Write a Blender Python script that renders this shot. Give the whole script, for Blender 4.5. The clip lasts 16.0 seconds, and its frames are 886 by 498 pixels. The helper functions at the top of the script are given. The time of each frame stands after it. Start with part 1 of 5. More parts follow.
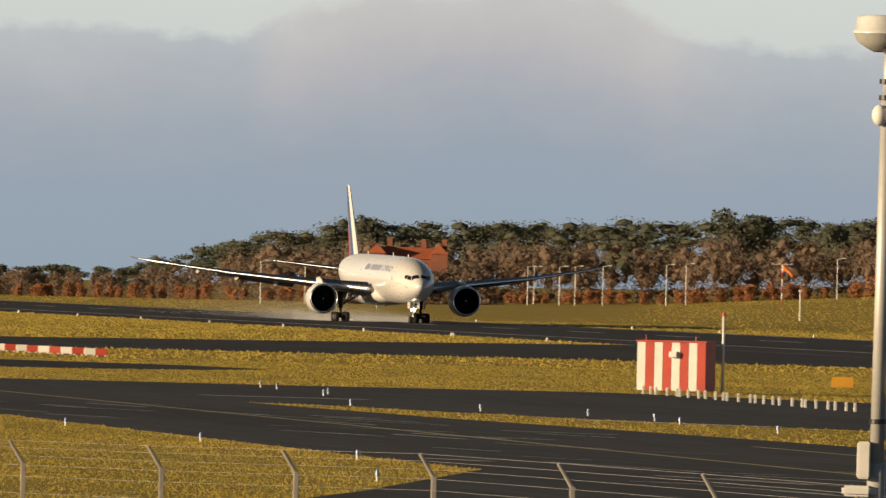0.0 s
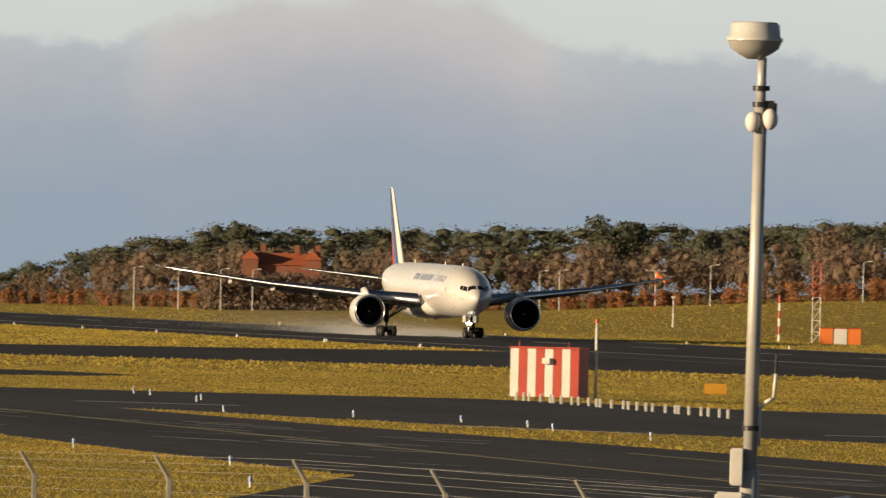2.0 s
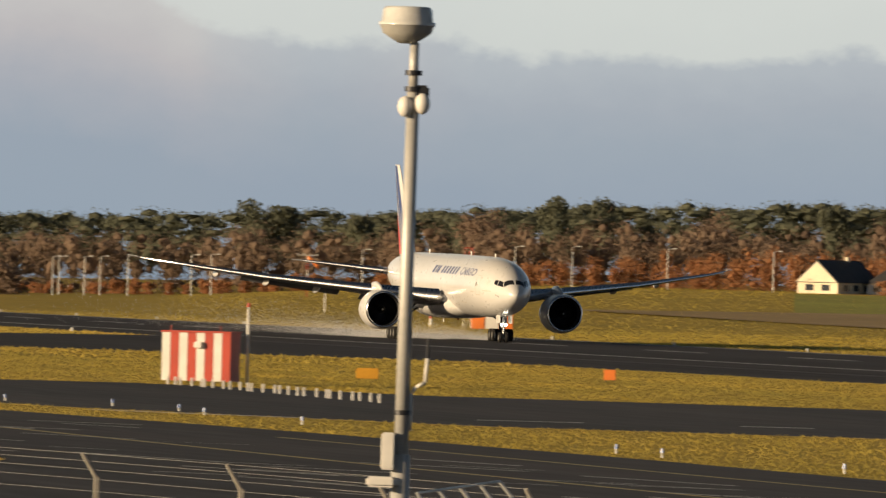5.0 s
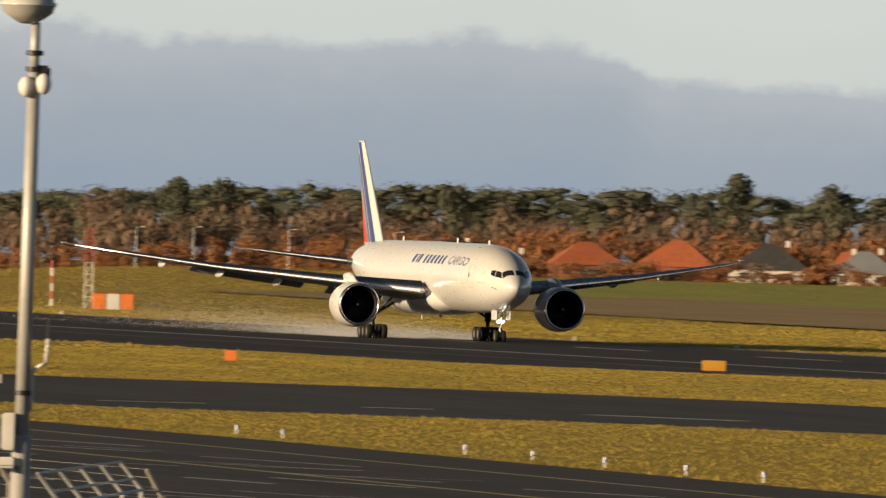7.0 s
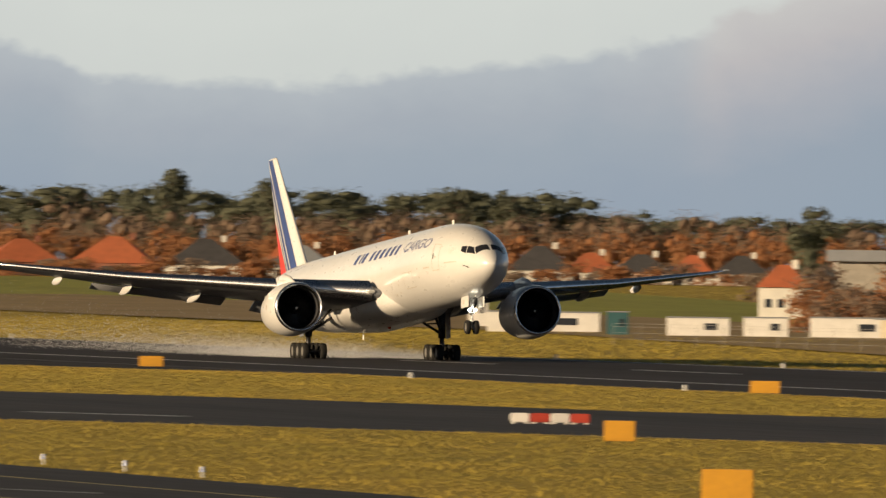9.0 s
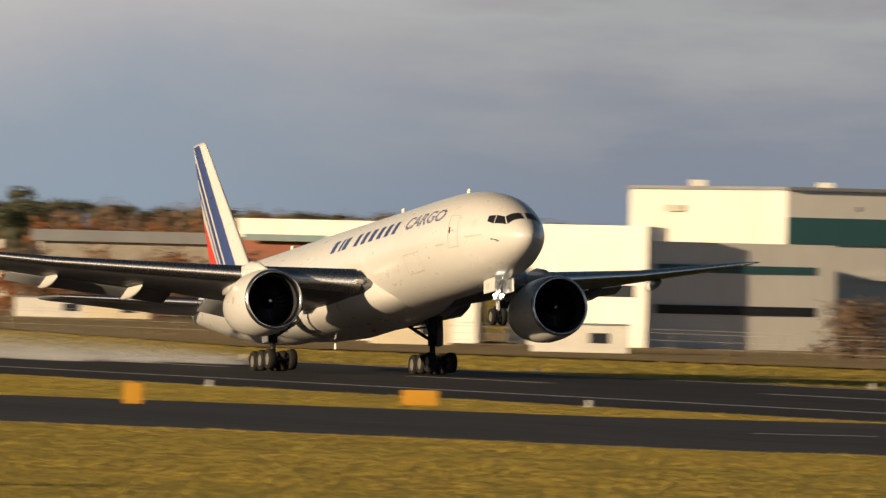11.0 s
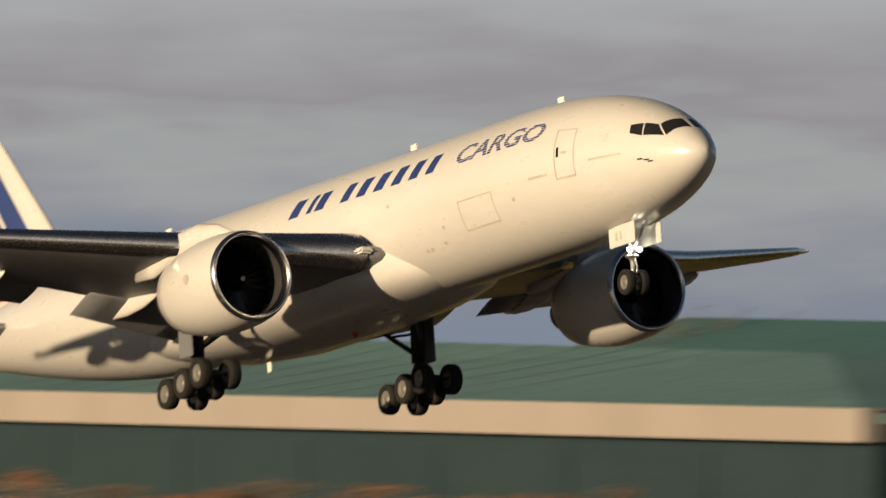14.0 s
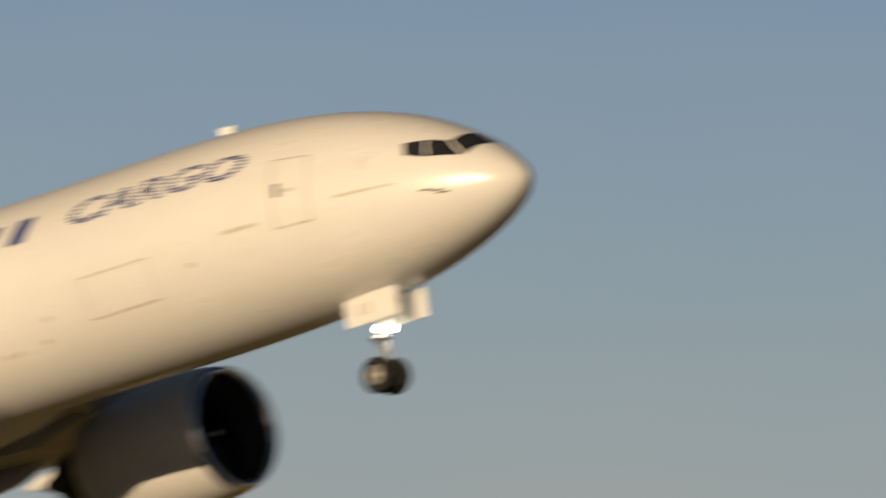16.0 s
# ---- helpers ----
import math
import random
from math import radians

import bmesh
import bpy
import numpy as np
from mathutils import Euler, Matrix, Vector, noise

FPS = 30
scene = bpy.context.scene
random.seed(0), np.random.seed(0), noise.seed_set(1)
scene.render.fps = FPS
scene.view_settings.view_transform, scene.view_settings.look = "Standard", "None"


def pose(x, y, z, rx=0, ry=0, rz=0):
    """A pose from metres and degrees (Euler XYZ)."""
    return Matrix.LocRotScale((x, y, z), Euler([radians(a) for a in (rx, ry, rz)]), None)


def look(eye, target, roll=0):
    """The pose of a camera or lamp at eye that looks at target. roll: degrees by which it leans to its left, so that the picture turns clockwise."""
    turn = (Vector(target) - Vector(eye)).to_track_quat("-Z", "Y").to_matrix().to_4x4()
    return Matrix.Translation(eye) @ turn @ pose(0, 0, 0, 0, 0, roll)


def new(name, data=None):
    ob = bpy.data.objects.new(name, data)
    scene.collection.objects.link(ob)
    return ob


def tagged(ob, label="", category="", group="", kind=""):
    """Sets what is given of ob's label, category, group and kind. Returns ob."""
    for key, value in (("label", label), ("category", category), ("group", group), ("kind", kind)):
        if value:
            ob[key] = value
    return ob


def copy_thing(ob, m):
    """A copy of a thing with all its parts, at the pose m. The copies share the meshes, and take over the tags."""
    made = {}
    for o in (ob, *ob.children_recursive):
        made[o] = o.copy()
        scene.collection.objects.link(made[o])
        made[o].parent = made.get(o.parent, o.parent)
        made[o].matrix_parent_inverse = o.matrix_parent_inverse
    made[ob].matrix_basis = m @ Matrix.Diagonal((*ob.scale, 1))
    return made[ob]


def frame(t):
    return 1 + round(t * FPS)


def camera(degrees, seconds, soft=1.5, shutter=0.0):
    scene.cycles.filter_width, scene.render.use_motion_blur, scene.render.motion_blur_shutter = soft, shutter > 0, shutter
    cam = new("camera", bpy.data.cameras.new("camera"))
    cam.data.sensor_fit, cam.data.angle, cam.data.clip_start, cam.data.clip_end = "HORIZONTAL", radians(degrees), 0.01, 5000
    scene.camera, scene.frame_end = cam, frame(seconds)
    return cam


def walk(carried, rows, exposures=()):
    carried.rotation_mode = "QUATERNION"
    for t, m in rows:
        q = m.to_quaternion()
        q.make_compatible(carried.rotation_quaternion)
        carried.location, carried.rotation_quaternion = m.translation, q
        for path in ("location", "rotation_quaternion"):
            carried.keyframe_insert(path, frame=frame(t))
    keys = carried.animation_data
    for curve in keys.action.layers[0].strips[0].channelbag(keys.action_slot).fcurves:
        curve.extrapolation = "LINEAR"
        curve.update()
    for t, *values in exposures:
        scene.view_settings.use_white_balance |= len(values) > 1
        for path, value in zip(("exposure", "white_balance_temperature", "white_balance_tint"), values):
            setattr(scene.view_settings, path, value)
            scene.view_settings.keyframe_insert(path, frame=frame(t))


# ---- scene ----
# ---------- camera: one standing place, a long lens that pans with the aircraft ----------
EYE = 7.18
cam = camera(4.18, 16.0, soft=1.35, shutter=0.6)
VIEW = [  # seconds, yaw, pitch, roll
    (0, 80.501, .098, -1.215), (.5, 80.352, .083, -1.296), (1, 80.257, .097, -1.331), (1.5, 80.115, .122, -1.324),
    (2, 79.903, .140, -1.289), (2.5, 79.731, .147, -1.289), (3, 79.540, .136, -1.275), (3.6, 79.26, .126, -1.328),
    (4.25, 78.80, .116, -1.386), (4.9, 78.335, .106, -1.444), (5.5, 77.854, .096, -1.498), (6, 77.424, .086, -1.675),
    (6.5, 76.958, .066, -1.609), (7, 76.470, .059, -1.534), (7.5, 75.924, .070, -1.418), (8, 75.266, .059, -1.031),
    (8.5, 74.526, .070, -.831), (9, 73.808, .092, -.843), (9.5, 73.032, .101, -.684), (9.7, 72.607, .093, -.746),
    (10.2, 71.741, .082, -.998), (10.75, 70.630, .070, -1.275), (11.3, 69.344, .059, -1.552), (11.8, 68.074, .048, -1.803),
    (12, 67.432, .073, -1.823), (12.5, 65.516, .155, -1.846), (13, 64.212, .276, -1.772), (13.5, 62.162, .435, -1.653),
    (14, 59.640, .735, -1.245), (14.5, 56.341, 1.285, -.709), (15, 52.256, 1.857, -0.559), (15.5, 48.023, 2.318, -0.727),
    (15.6, 46.934, 2.443, -0.804), (15.8, 44.421, 2.737, -0.957), (15.9, 42.941, 2.901, -1.033), (16, 41.397, 3.103, -1.11)]
FLIGHT = [  # seconds, x, z, pitch, sideways, bank
    (0, -1594, 0, 0, 0.1, 0), (1, -1527.6, 0, 0, 0, 0), (2, -1458.9, 0, 0, 0, 0), (3, -1387.9, 0, 0, 0, 0), (4.25, -1295.6, 0, 0, 0, 0), (5.5, -1199.2, 0, 0, 0, 0),
    (6.5, -1118.6, 0, 0, 0, 0), (7, -1077.5, 0, 0.24, 0, 0), (7.5, -1035.8, 0, 1.26, 0, 0), (8, -993.6, 0, 2.6, 0, 0), (8.5, -950.9, 0, 3.82, 0, 0),
    (9, -907.7, 0, 4.93, 0, 0), (9.5, -864.1, 0, 5.59, 0, 0), (9.7, -846.6, 0, 5.81, 0, 0), (10.2, -801.9, 0, 6.35, 0, 0), (10.75, -751.9, 0.04, 6.94, 0.3, 0),
    (11.3, -701.1, 0.4, 7.53, 0.6, 0), (11.8, -654.7, 1.02, 8.06, 0.75, 0), (12, -635.9, 1.36, 8.29, 0.55, 0), (12.5, -588.7, 2.39, 8.81, -0.3, 0),
    (13, -542, 3.69, 9.21, -1.9, 0), (13.5, -494.2, 5.26, 9.62, -2.7, 0), (14, -446.6, 7.28, 9.97, -2.9, 0.1), (14.5, -398.9, 9.06, 10.52, -2.7, 0.4),
    (15, -351.1, 11, 11.23, -2.29, 0.7), (15.5, -302.9, 13.32, 12.02, -1.8, 0.9), (16, -254.4, 15.87, 12.95, -1.31, 0.9)]


def smooth(table, times):
    """A natural cubic spline through the rows of a table, read at the times given."""
    q = np.array(table, float)
    t, v = q[:, 0], q[:, 1:]
    n, h = len(t), np.diff(t)
    m = np.eye(n)
    r = np.zeros_like(v)
    for i in range(1, n - 1):
        m[i, i - 1:i + 2] = h[i - 1], 2 * (h[i - 1] + h[i]), h[i]
        r[i] = 6 * ((v[i + 1] - v[i]) / h[i] - (v[i] - v[i - 1]) / h[i - 1])
    c = np.linalg.solve(m, r)
    res = []
    for x in times:
        i = min(max(int(np.searchsorted(t, x, "right")) - 1, 0), n - 2)
        a, b = (t[i + 1] - x) / h[i], (x - t[i]) / h[i]
        res.append(a * v[i] + b * v[i + 1] + ((a ** 3 - a) * c[i] + (b ** 3 - b) * c[i + 1]) * h[i] ** 2 / 6)
    return res


CENTRE = 258.4
TICKS = [k / 10 for k in range(161)]
PATH = [tuple(map(float, r)) for r in smooth(FLIGHT, TICKS)]     # x, z, pitch, sideways, bank


def nose(x, z, pitch, aside, bank):
    """Bearing and height angle of the aircraft's forward fuselage from the standing place."""
    p = Matrix.Translation((x, CENTRE + aside, z)) @ Euler((0, radians(-pitch), 0)).to_matrix().to_4x4() @ Vector((26, 0, 5.5))
    return math.degrees(math.atan2(-p.x, p.y)), math.degrees(math.atan2(p.z - EYE, math.hypot(p.x, p.y)))


# the view follows the nose, a little off it by a slowly changing angle
LEAD = []
for (t, y, p, r), at in zip(VIEW, smooth(FLIGHT, [row[0] for row in VIEW])):
    b, e = nose(*map(float, at))
    LEAD.append((t, y - b, p - e, r))
AIM = []
for t, at, (dy, dp, r) in zip(TICKS, PATH, smooth(LEAD, TICKS)):
    b, e = nose(*at)
    AIM.append((t, pose(0, 0, EYE, 90 + e + float(dp), float(r), b + float(dy))))
walk(cam, AIM, [(0, .52), (9.7, .52), (11.8, .36), (14, .34), (15.2, .27), (16, .12)])


def polar(bearing, dist):
    """Plan place from a bearing (degrees left of +y) and a distance from the standing place."""
    a = radians(bearing)
    return -math.sin(a) * dist, math.cos(a) * dist


# ---------- world and sun ----------
SUN_UP = 10.0
SUN_DIR = Vector((.27, -.963, math.tan(radians(SUN_UP)))).normalized()


def build_world():
    w = bpy.data.worlds.new("world")
    scene.world = w
    w.use_nodes = True
    nt = w.node_tree
    nt.nodes.clear()
    N, L = nt.nodes.new, nt.links.new
    out, bg = N("ShaderNodeOutputWorld"), N("ShaderNodeBackground")
    L(bg.outputs[0], out.inputs[0])
    sky = N("ShaderNodeTexSky")
    sky.sky_type, sky.sun_disc = "NISHITA", False
    sky.sun_elevation = radians(SUN_UP)
    sky.sun_rotation = math.atan2(SUN_DIR.x, SUN_DIR.y)
    scale = N("ShaderNodeVectorMath")
    scale.operation = "SCALE"
    scale.inputs["Scale"].default_value = 0.025
    L(sky.outputs[0], scale.inputs[0])
    tc = N("ShaderNodeTexCoord")
    sep = N("ShaderNodeSeparateXYZ")
    L(tc.outputs["Generated"], sep.inputs[0])

    def m(op, a, b=None, c=None):
        n = N("ShaderNodeMath")
        n.operation = op
        for i, q in enumerate((a, b, c)):
            if q is None:
                continue
            if isinstance(q, (int, float)):
                n.inputs[i].default_value = q
            else:
                L(q, n.inputs[i])
        return n.outputs[0]

    def ramp(fac, stops):
        n = N("ShaderNodeValToRGB")
        L(fac, n.inputs[0])
        e = n.color_ramp.elements
        while len(e) < len(stops):
            e.new(0.5)
        for el, (p, c) in zip(e, stops):
            el.position = p
            el.color = (*[((v / 255 + .055) / 1.055) ** 2.4 for v in c], 1)
        return n.outputs[0]

    def fbm(sx, sz, detail, rough, seed):
        mp = N("ShaderNodeMapping")
        mp.inputs["Scale"].default_value = (sx, sx, sz)
        mp.inputs["Location"].default_value = (seed, seed * .7, seed * .3)
        L(tc.outputs["Generated"], mp.inputs[0])
        n = N("ShaderNodeTexNoise")
        n.inputs["Scale"].default_value = 1.0
        n.inputs["Detail"].default_value = detail
        n.inputs["Roughness"].default_value = rough
        L(mp.outputs[0], n.inputs["Vector"])
        return n.outputs["Fac"]

    def height_of(fac, table):
        """A smooth height (0 to 2 degrees) read off along the horizon."""
        n = N("ShaderNodeValToRGB")
        L(fac, n.inputs[0])
        e = n.color_ramp.elements
        while len(e) < len(table):
            e.new(0.5)
        for el_, (p, v) in zip(e, table):
            el_.position, el_.color = p, (v / 2, v / 2, v / 2, 1)
        return m("MULTIPLY", n.outputs[0], 2.0)

    def between(v, lo, hi, soft=True):
        n = N("ShaderNodeMapRange")
        n.interpolation_type = "SMOOTHSTEP" if soft else "LINEAR"
        n.inputs["From Min"].default_value, n.inputs["From Max"].default_value = lo, hi
        L(v, n.inputs["Value"])
        return n.outputs[0]

    def blend(fac, a, b):
        n = N("ShaderNodeMix")
        n.data_type = "RGBA"
        L(fac, n.inputs["Factor"])
        L(a, n.inputs["A"])
        L(b, n.inputs["B"])
        return n.outputs["Result"]

    el = m("MULTIPLY", sep.outputs["Z"], 57.3)                       # degrees above the horizon
    side = m("MULTIPLY", m("ARCTAN2", m("MULTIPLY", sep.outputs["X"], -1), sep.outputs["Y"]), 57.2958)
    big = m("SUBTRACT", fbm(90, 160, 4, .5, 3.1), .5)
    fine = m("SUBTRACT", fbm(330, 480, 5, .6, 8.3), .5)
    # the western cloud bank: a lumpy pinkish top over blue-grey, with pale clear sky above
    bank = height_of(m("DIVIDE", m("SUBTRACT", 84.0, side), 14.0), [((84 - b) / 14, h) for b, h in (
        (84, 1.12), (82.1, 1.11), (81.5, 1.07), (81.3, 1.16), (80.9, 1.28), (80.2, 1.36), (79.7, 1.28), (79.35, 1.13), (78.85, 1.06), (78.45, 1.10), (77.9, 1.02), (77.1, 1.03), (76.5, 1.05),
        (75.9, 1.06), (75.65, 1.02), (75.5, .89), (75.0, .86), (74.6, .87), (73.9, .95), (73.5, .94), (73.05, 1.07), (72.7, 1.09), (72.4, 1.24), (71.5, 1.5), (70.5, 1.3))])
    deep = m("ADD", m("SUBTRACT", bank, el), m("ADD", m("MULTIPLY", big, .22), m("MULTIPLY", fine, .14)))
    west = ramp(between(deep, -.3, 1.5, False), [(0, (203, 207, 202)), (.15, (199, 203, 199)), (.185, (172, 178, 183)), (.30, (161, 168, 176)), (.40, (153, 163, 173)), (.56, (146, 158, 171)), (1, (141, 156, 170))])
    rosy = ramp(between(deep, -.3, 1.5, False), [(0, (203, 207, 202)), (.15, (200, 203, 199)), (.19, (191, 189, 187)), (.30, (182, 179, 180)), (.42, (165, 168, 175)), (.58, (148, 159, 171)), (1, (142, 157, 171))])
    west = blend(between(bank, 1.04, 1.2), west, rosy)
    # the eastern sky: grey layers, then thinner and bluer
    streak = m("SUBTRACT", fbm(26, 150, 5, .55, 5.7), .5)
    lump = m("SUBTRACT", fbm(70, 190, 4, .55, 2.2), .5)
    elb = m("ADD", el, m("ADD", m("MULTIPLY", streak, 1.2), m("MULTIPLY", lump, .55)))
    east = ramp(m("DIVIDE", elb, 5.0), [(0, (128, 139, 156)), (.11, (134, 141, 153)), (.17, (150, 152, 158)), (.23, (165, 167, 167)), (.28, (152, 149, 153)),
                                       (.36, (168, 168, 170)), (.46, (174, 180, 180)), (.68, (160, 173, 179)), (1, (136, 158, 180))])
    clear = ramp(m("DIVIDE", m("ADD", el, m("MULTIPLY", lump, .5)), 5.0), [(0, (178, 176, 170)), (.25, (175, 176, 172)), (.45, (164, 175, 177)), (.62, (152, 170, 180)), (1, (131, 157, 186))])
    east = blend(between(side, 52.5, 46.5), east, clear)
    dx, dz = m("DIVIDE", m("SUBTRACT", side, 50.35), 1.25), m("DIVIDE", m("SUBTRACT", el, 2.45), .62)
    puff = m("SUBTRACT", 1.0, m("SQRT", m("ADD", m("MULTIPLY", dx, dx), m("MULTIPLY", dz, dz))))
    puff = m("ADD", puff, m("ADD", m("MULTIPLY", lump, 1.6), m("MULTIPLY", fine, .7)))
    pink = ramp(between(el, 1.9, 2.9), [(0, (138, 140, 150)), (.5, (150, 146, 148)), (1, (178, 168, 158))])
    east = blend(m("MULTIPLY", between(puff, .0, .7), .75), east, pink)
    shown = blend(between(side, 72.0, 69.0), west, east)
    up = N("ShaderNodeMapRange")
    up.inputs["From Min"].default_value, up.inputs["From Max"].default_value = 4.0, 22.0
    L(el, up.inputs["Value"])
    top = N("ShaderNodeMix")
    top.data_type = "RGBA"
    L(up.outputs[0], top.inputs["Factor"])
    L(shown, top.inputs["A"])
    L(scale.outputs[0], top.inputs["B"])
    L(top.outputs["Result"], bg.inputs[0])
    bg.inputs[1].default_value = 0.75


build_world()
sun_data = bpy.data.lights.new("sun", "SUN")
sun_data.energy, sun_data.angle, sun_data.color = 5.0, radians(.6), (1.0, .75, .46)
sun = new("sun", sun_data)
sun.matrix_basis = look(SUN_DIR * 500, (0, 0, 0))


# ---------- materials ----------
def material(name, a, b=None, rough=.6, metal=0.0, scale=2.0, stretch=(1, 1, 1), bump=0.0, bump_scale=None, rand=0.0, coat=0.0, fine=.35):
    """Two-scale noise between colours a and b, with relief and gloss."""
    mt = bpy.data.materials.new(name)
    mt.use_nodes = True
    nt = mt.node_tree
    N, L = nt.nodes.new, nt.links.new
    bs = nt.nodes["Principled BSDF"]
    b = b or tuple(v * .75 for v in a)
    tc, mp = N("ShaderNodeTexCoord"), N("ShaderNodeMapping")
    mp.inputs["Scale"].default_value = stretch
    L(tc.outputs["Object"], mp.inputs[0])
    n1, n2 = N("ShaderNodeTexNoise"), N("ShaderNodeTexNoise")
    for n, s, d in ((n1, scale, 4), (n2, scale * 9, 3)):
        n.inputs["Scale"].default_value, n.inputs["Detail"].default_value = s, d
        L(mp.outputs[0], n.inputs["Vector"])
    mixv = N("ShaderNodeMix")
    mixv.inputs["Factor"].default_value = fine
    L(n1.outputs["Fac"], mixv.inputs["A"])
    L(n2.outputs["Fac"], mixv.inputs["B"])
    mr = N("ShaderNodeMapRange")
    mr.inputs["From Min"].default_value, mr.inputs["From Max"].default_value = .34, .66
    L(mixv.outputs["Result"], mr.inputs["Value"])
    fac = mr.outputs[0]
    if rand:
        ge = N("ShaderNodeNewGeometry")
        ad = N("ShaderNodeMath")
        ad.operation = "MULTIPLY_ADD"
        ad.inputs[1].default_value, ad.inputs[2].default_value = rand, -rand / 2
        L(ge.outputs["Random Per Island"], ad.inputs[0])
        a2 = N("ShaderNodeMath")
        a2.operation, a2.use_clamp = "ADD", True
        L(ad.outputs[0], a2.inputs[0])
        L(fac, a2.inputs[1])
        fac = a2.outputs[0]
    mc = N("ShaderNodeMix")
    mc.data_type = "RGBA"
    mc.inputs["A"].default_value, mc.inputs["B"].default_value = (*a, 1), (*b, 1)
    L(fac, mc.inputs["Factor"])
    L(mc.outputs["Result"], bs.inputs["Base Color"])
    rr = N("ShaderNodeMapRange")
    rr.inputs["To Min"].default_value, rr.inputs["To Max"].default_value = max(.03, rough - .08), min(1, rough + .08)
    L(n2.outputs["Fac"], rr.inputs["Value"])
    L(rr.outputs[0], bs.inputs["Roughness"])
    bs.inputs["Metallic"].default_value, bs.inputs["Coat Weight"].default_value = metal, coat
    if bump:
        bp = N("ShaderNodeBump")
        bp.inputs["Strength"].default_value = 1.0
        bp.inputs["Distance"].default_value = bump
        if bump_scale:
            n3 = N("ShaderNodeTexNoise")
            n3.inputs["Scale"].default_value, n3.inputs["Detail"].default_value = bump_scale, 3
            L(mp.outputs[0], n3.inputs["Vector"])
            L(n3.outputs["Fac"], bp.inputs["Height"])
        else:
            L(n2.outputs["Fac"], bp.inputs["Height"])
        L(bp.outputs[0], bs.inputs["Normal"])
    return mt


def dull(mt, level=.04):
    mt.node_tree.nodes["Principled BSDF"].inputs["Specular IOR Level"].default_value = level
    return mt


def leafy(name, a, b, rand=.5, scale=.12, stretch=(1, 1, 1)):
    mt = material(name, a, b, rough=.75, scale=scale, rand=rand, stretch=stretch)
    bs = mt.node_tree.nodes["Principled BSDF"]
    bs.inputs["Specular IOR Level"].default_value = .1
    nt = mt.node_tree
    tr, mx = nt.nodes.new("ShaderNodeBsdfTranslucent"), nt.nodes.new("ShaderNodeMixShader")
    nt.links.new(bs.inputs["Base Color"].links[0].from_socket, tr.inputs[0])
    mx.inputs[0].default_value = .5
    nt.links.new(bs.outputs[0], mx.inputs[1])
    nt.links.new(tr.outputs[0], mx.inputs[2])
    nt.links.new(mx.outputs[0], nt.nodes["Material Output"].inputs[0])
    return mt


def glowing(name, colour, power):
    mt = bpy.data.materials.new(name)
    mt.use_nodes = True
    bs = mt.node_tree.nodes["Principled BSDF"]
    bs.inputs["Base Color"].default_value = (*colour, 1)
    bs.inputs["Emission Color"].default_value = (*colour, 1)
    bs.inputs["Emission Strength"].default_value = power
    return mt


M_GRASS = dull(material("grass", (.40, .29, .065), (.26, .21, .055), rough=.95, scale=.11, stretch=(.2, 1, 1), bump=.05, bump_scale=1.2, fine=.5))
M_FIELD = dull(material("green_field", (.32, .33, .09), (.25, .25, .075), rough=.95, scale=.05, stretch=(.2, 1, 1), fine=.5))
M_ASPHALT = dull(material("asphalt", (.046, .042, .045), (.025, .023, .026), rough=.85, scale=.03, stretch=(.2, 2, 1)), .10)
M_WET = dull(material("wet_asphalt", (.048, .043, .046), (.020, .019, .021), rough=.8, scale=.05, stretch=(.15, 2, 1)), .20)
M_LINE = material("runway_paint", (.72, .70, .66), (.45, .44, .42), rough=.6, scale=.3)
M_YLINE = material("taxi_paint", (.55, .42, .12), (.34, .27, .10), rough=.6, scale=.3)
M_TUFT = leafy("grass_blades", (.63, .455, .09), (.36, .30, .07), rand=.2, scale=.10, stretch=(.12, 1, 1))
M_SCRUBLAND = dull(material("rough_ground", (.36, .27, .16), (.26, .20, .11), rough=.95, scale=.03))
M_WHITE = material("aircraft_paint", (.61, .60, .585), (.56, .55, .535), rough=.30, scale=.25, coat=.3, stretch=(.4, 1, 1))
M_GREYPAINT = material("wing_grey_paint", (.17, .175, .19), (.13, .135, .15), rough=.42, scale=.4)
M_BARE = material("polished_metal", (.78, .78, .80), (.62, .62, .65), rough=.22, metal=1.0, scale=1.5)
M_SLAT = material("slat_metal", (.66, .66, .68), (.54, .54, .57), rough=.26, metal=1.0, scale=1.5)
M_DARK = material("dark_metal", (.045, .045, .05), (.02, .02, .022), rough=.45, metal=.6, scale=3)
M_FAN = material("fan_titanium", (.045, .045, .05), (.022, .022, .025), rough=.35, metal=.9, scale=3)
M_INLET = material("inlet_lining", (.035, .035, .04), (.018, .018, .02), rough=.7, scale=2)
M_TYRE = dull(material("tyre_rubber", (.016, .016, .016), (.024, .023, .022), rough=.9, scale=4), .12)
M_RIM = material("wheel_rim", (.27, .26, .24), (.18, .17, .16), rough=.45, metal=.5, scale=5)
M_STEEL = material("gear_steel", (.55, .55, .55), (.36, .36, .37), rough=.35, metal=.7, scale=3)
M_BLUE = material("livery_blue", (.022, .045, .19), (.018, .036, .155), rough=.3, scale=.6)
M_RED = material("livery_red", (.62, .045, .03), (.55, .04, .025), rough=.3, scale=.6)
M_GLASS = material("cockpit_glass", (.012, .013, .016), (.02, .02, .024), rough=.08, scale=1)
M_SEAM = material("panel_seam", (.50, .46, .41), (.38, .35, .31), rough=.6, scale=2)
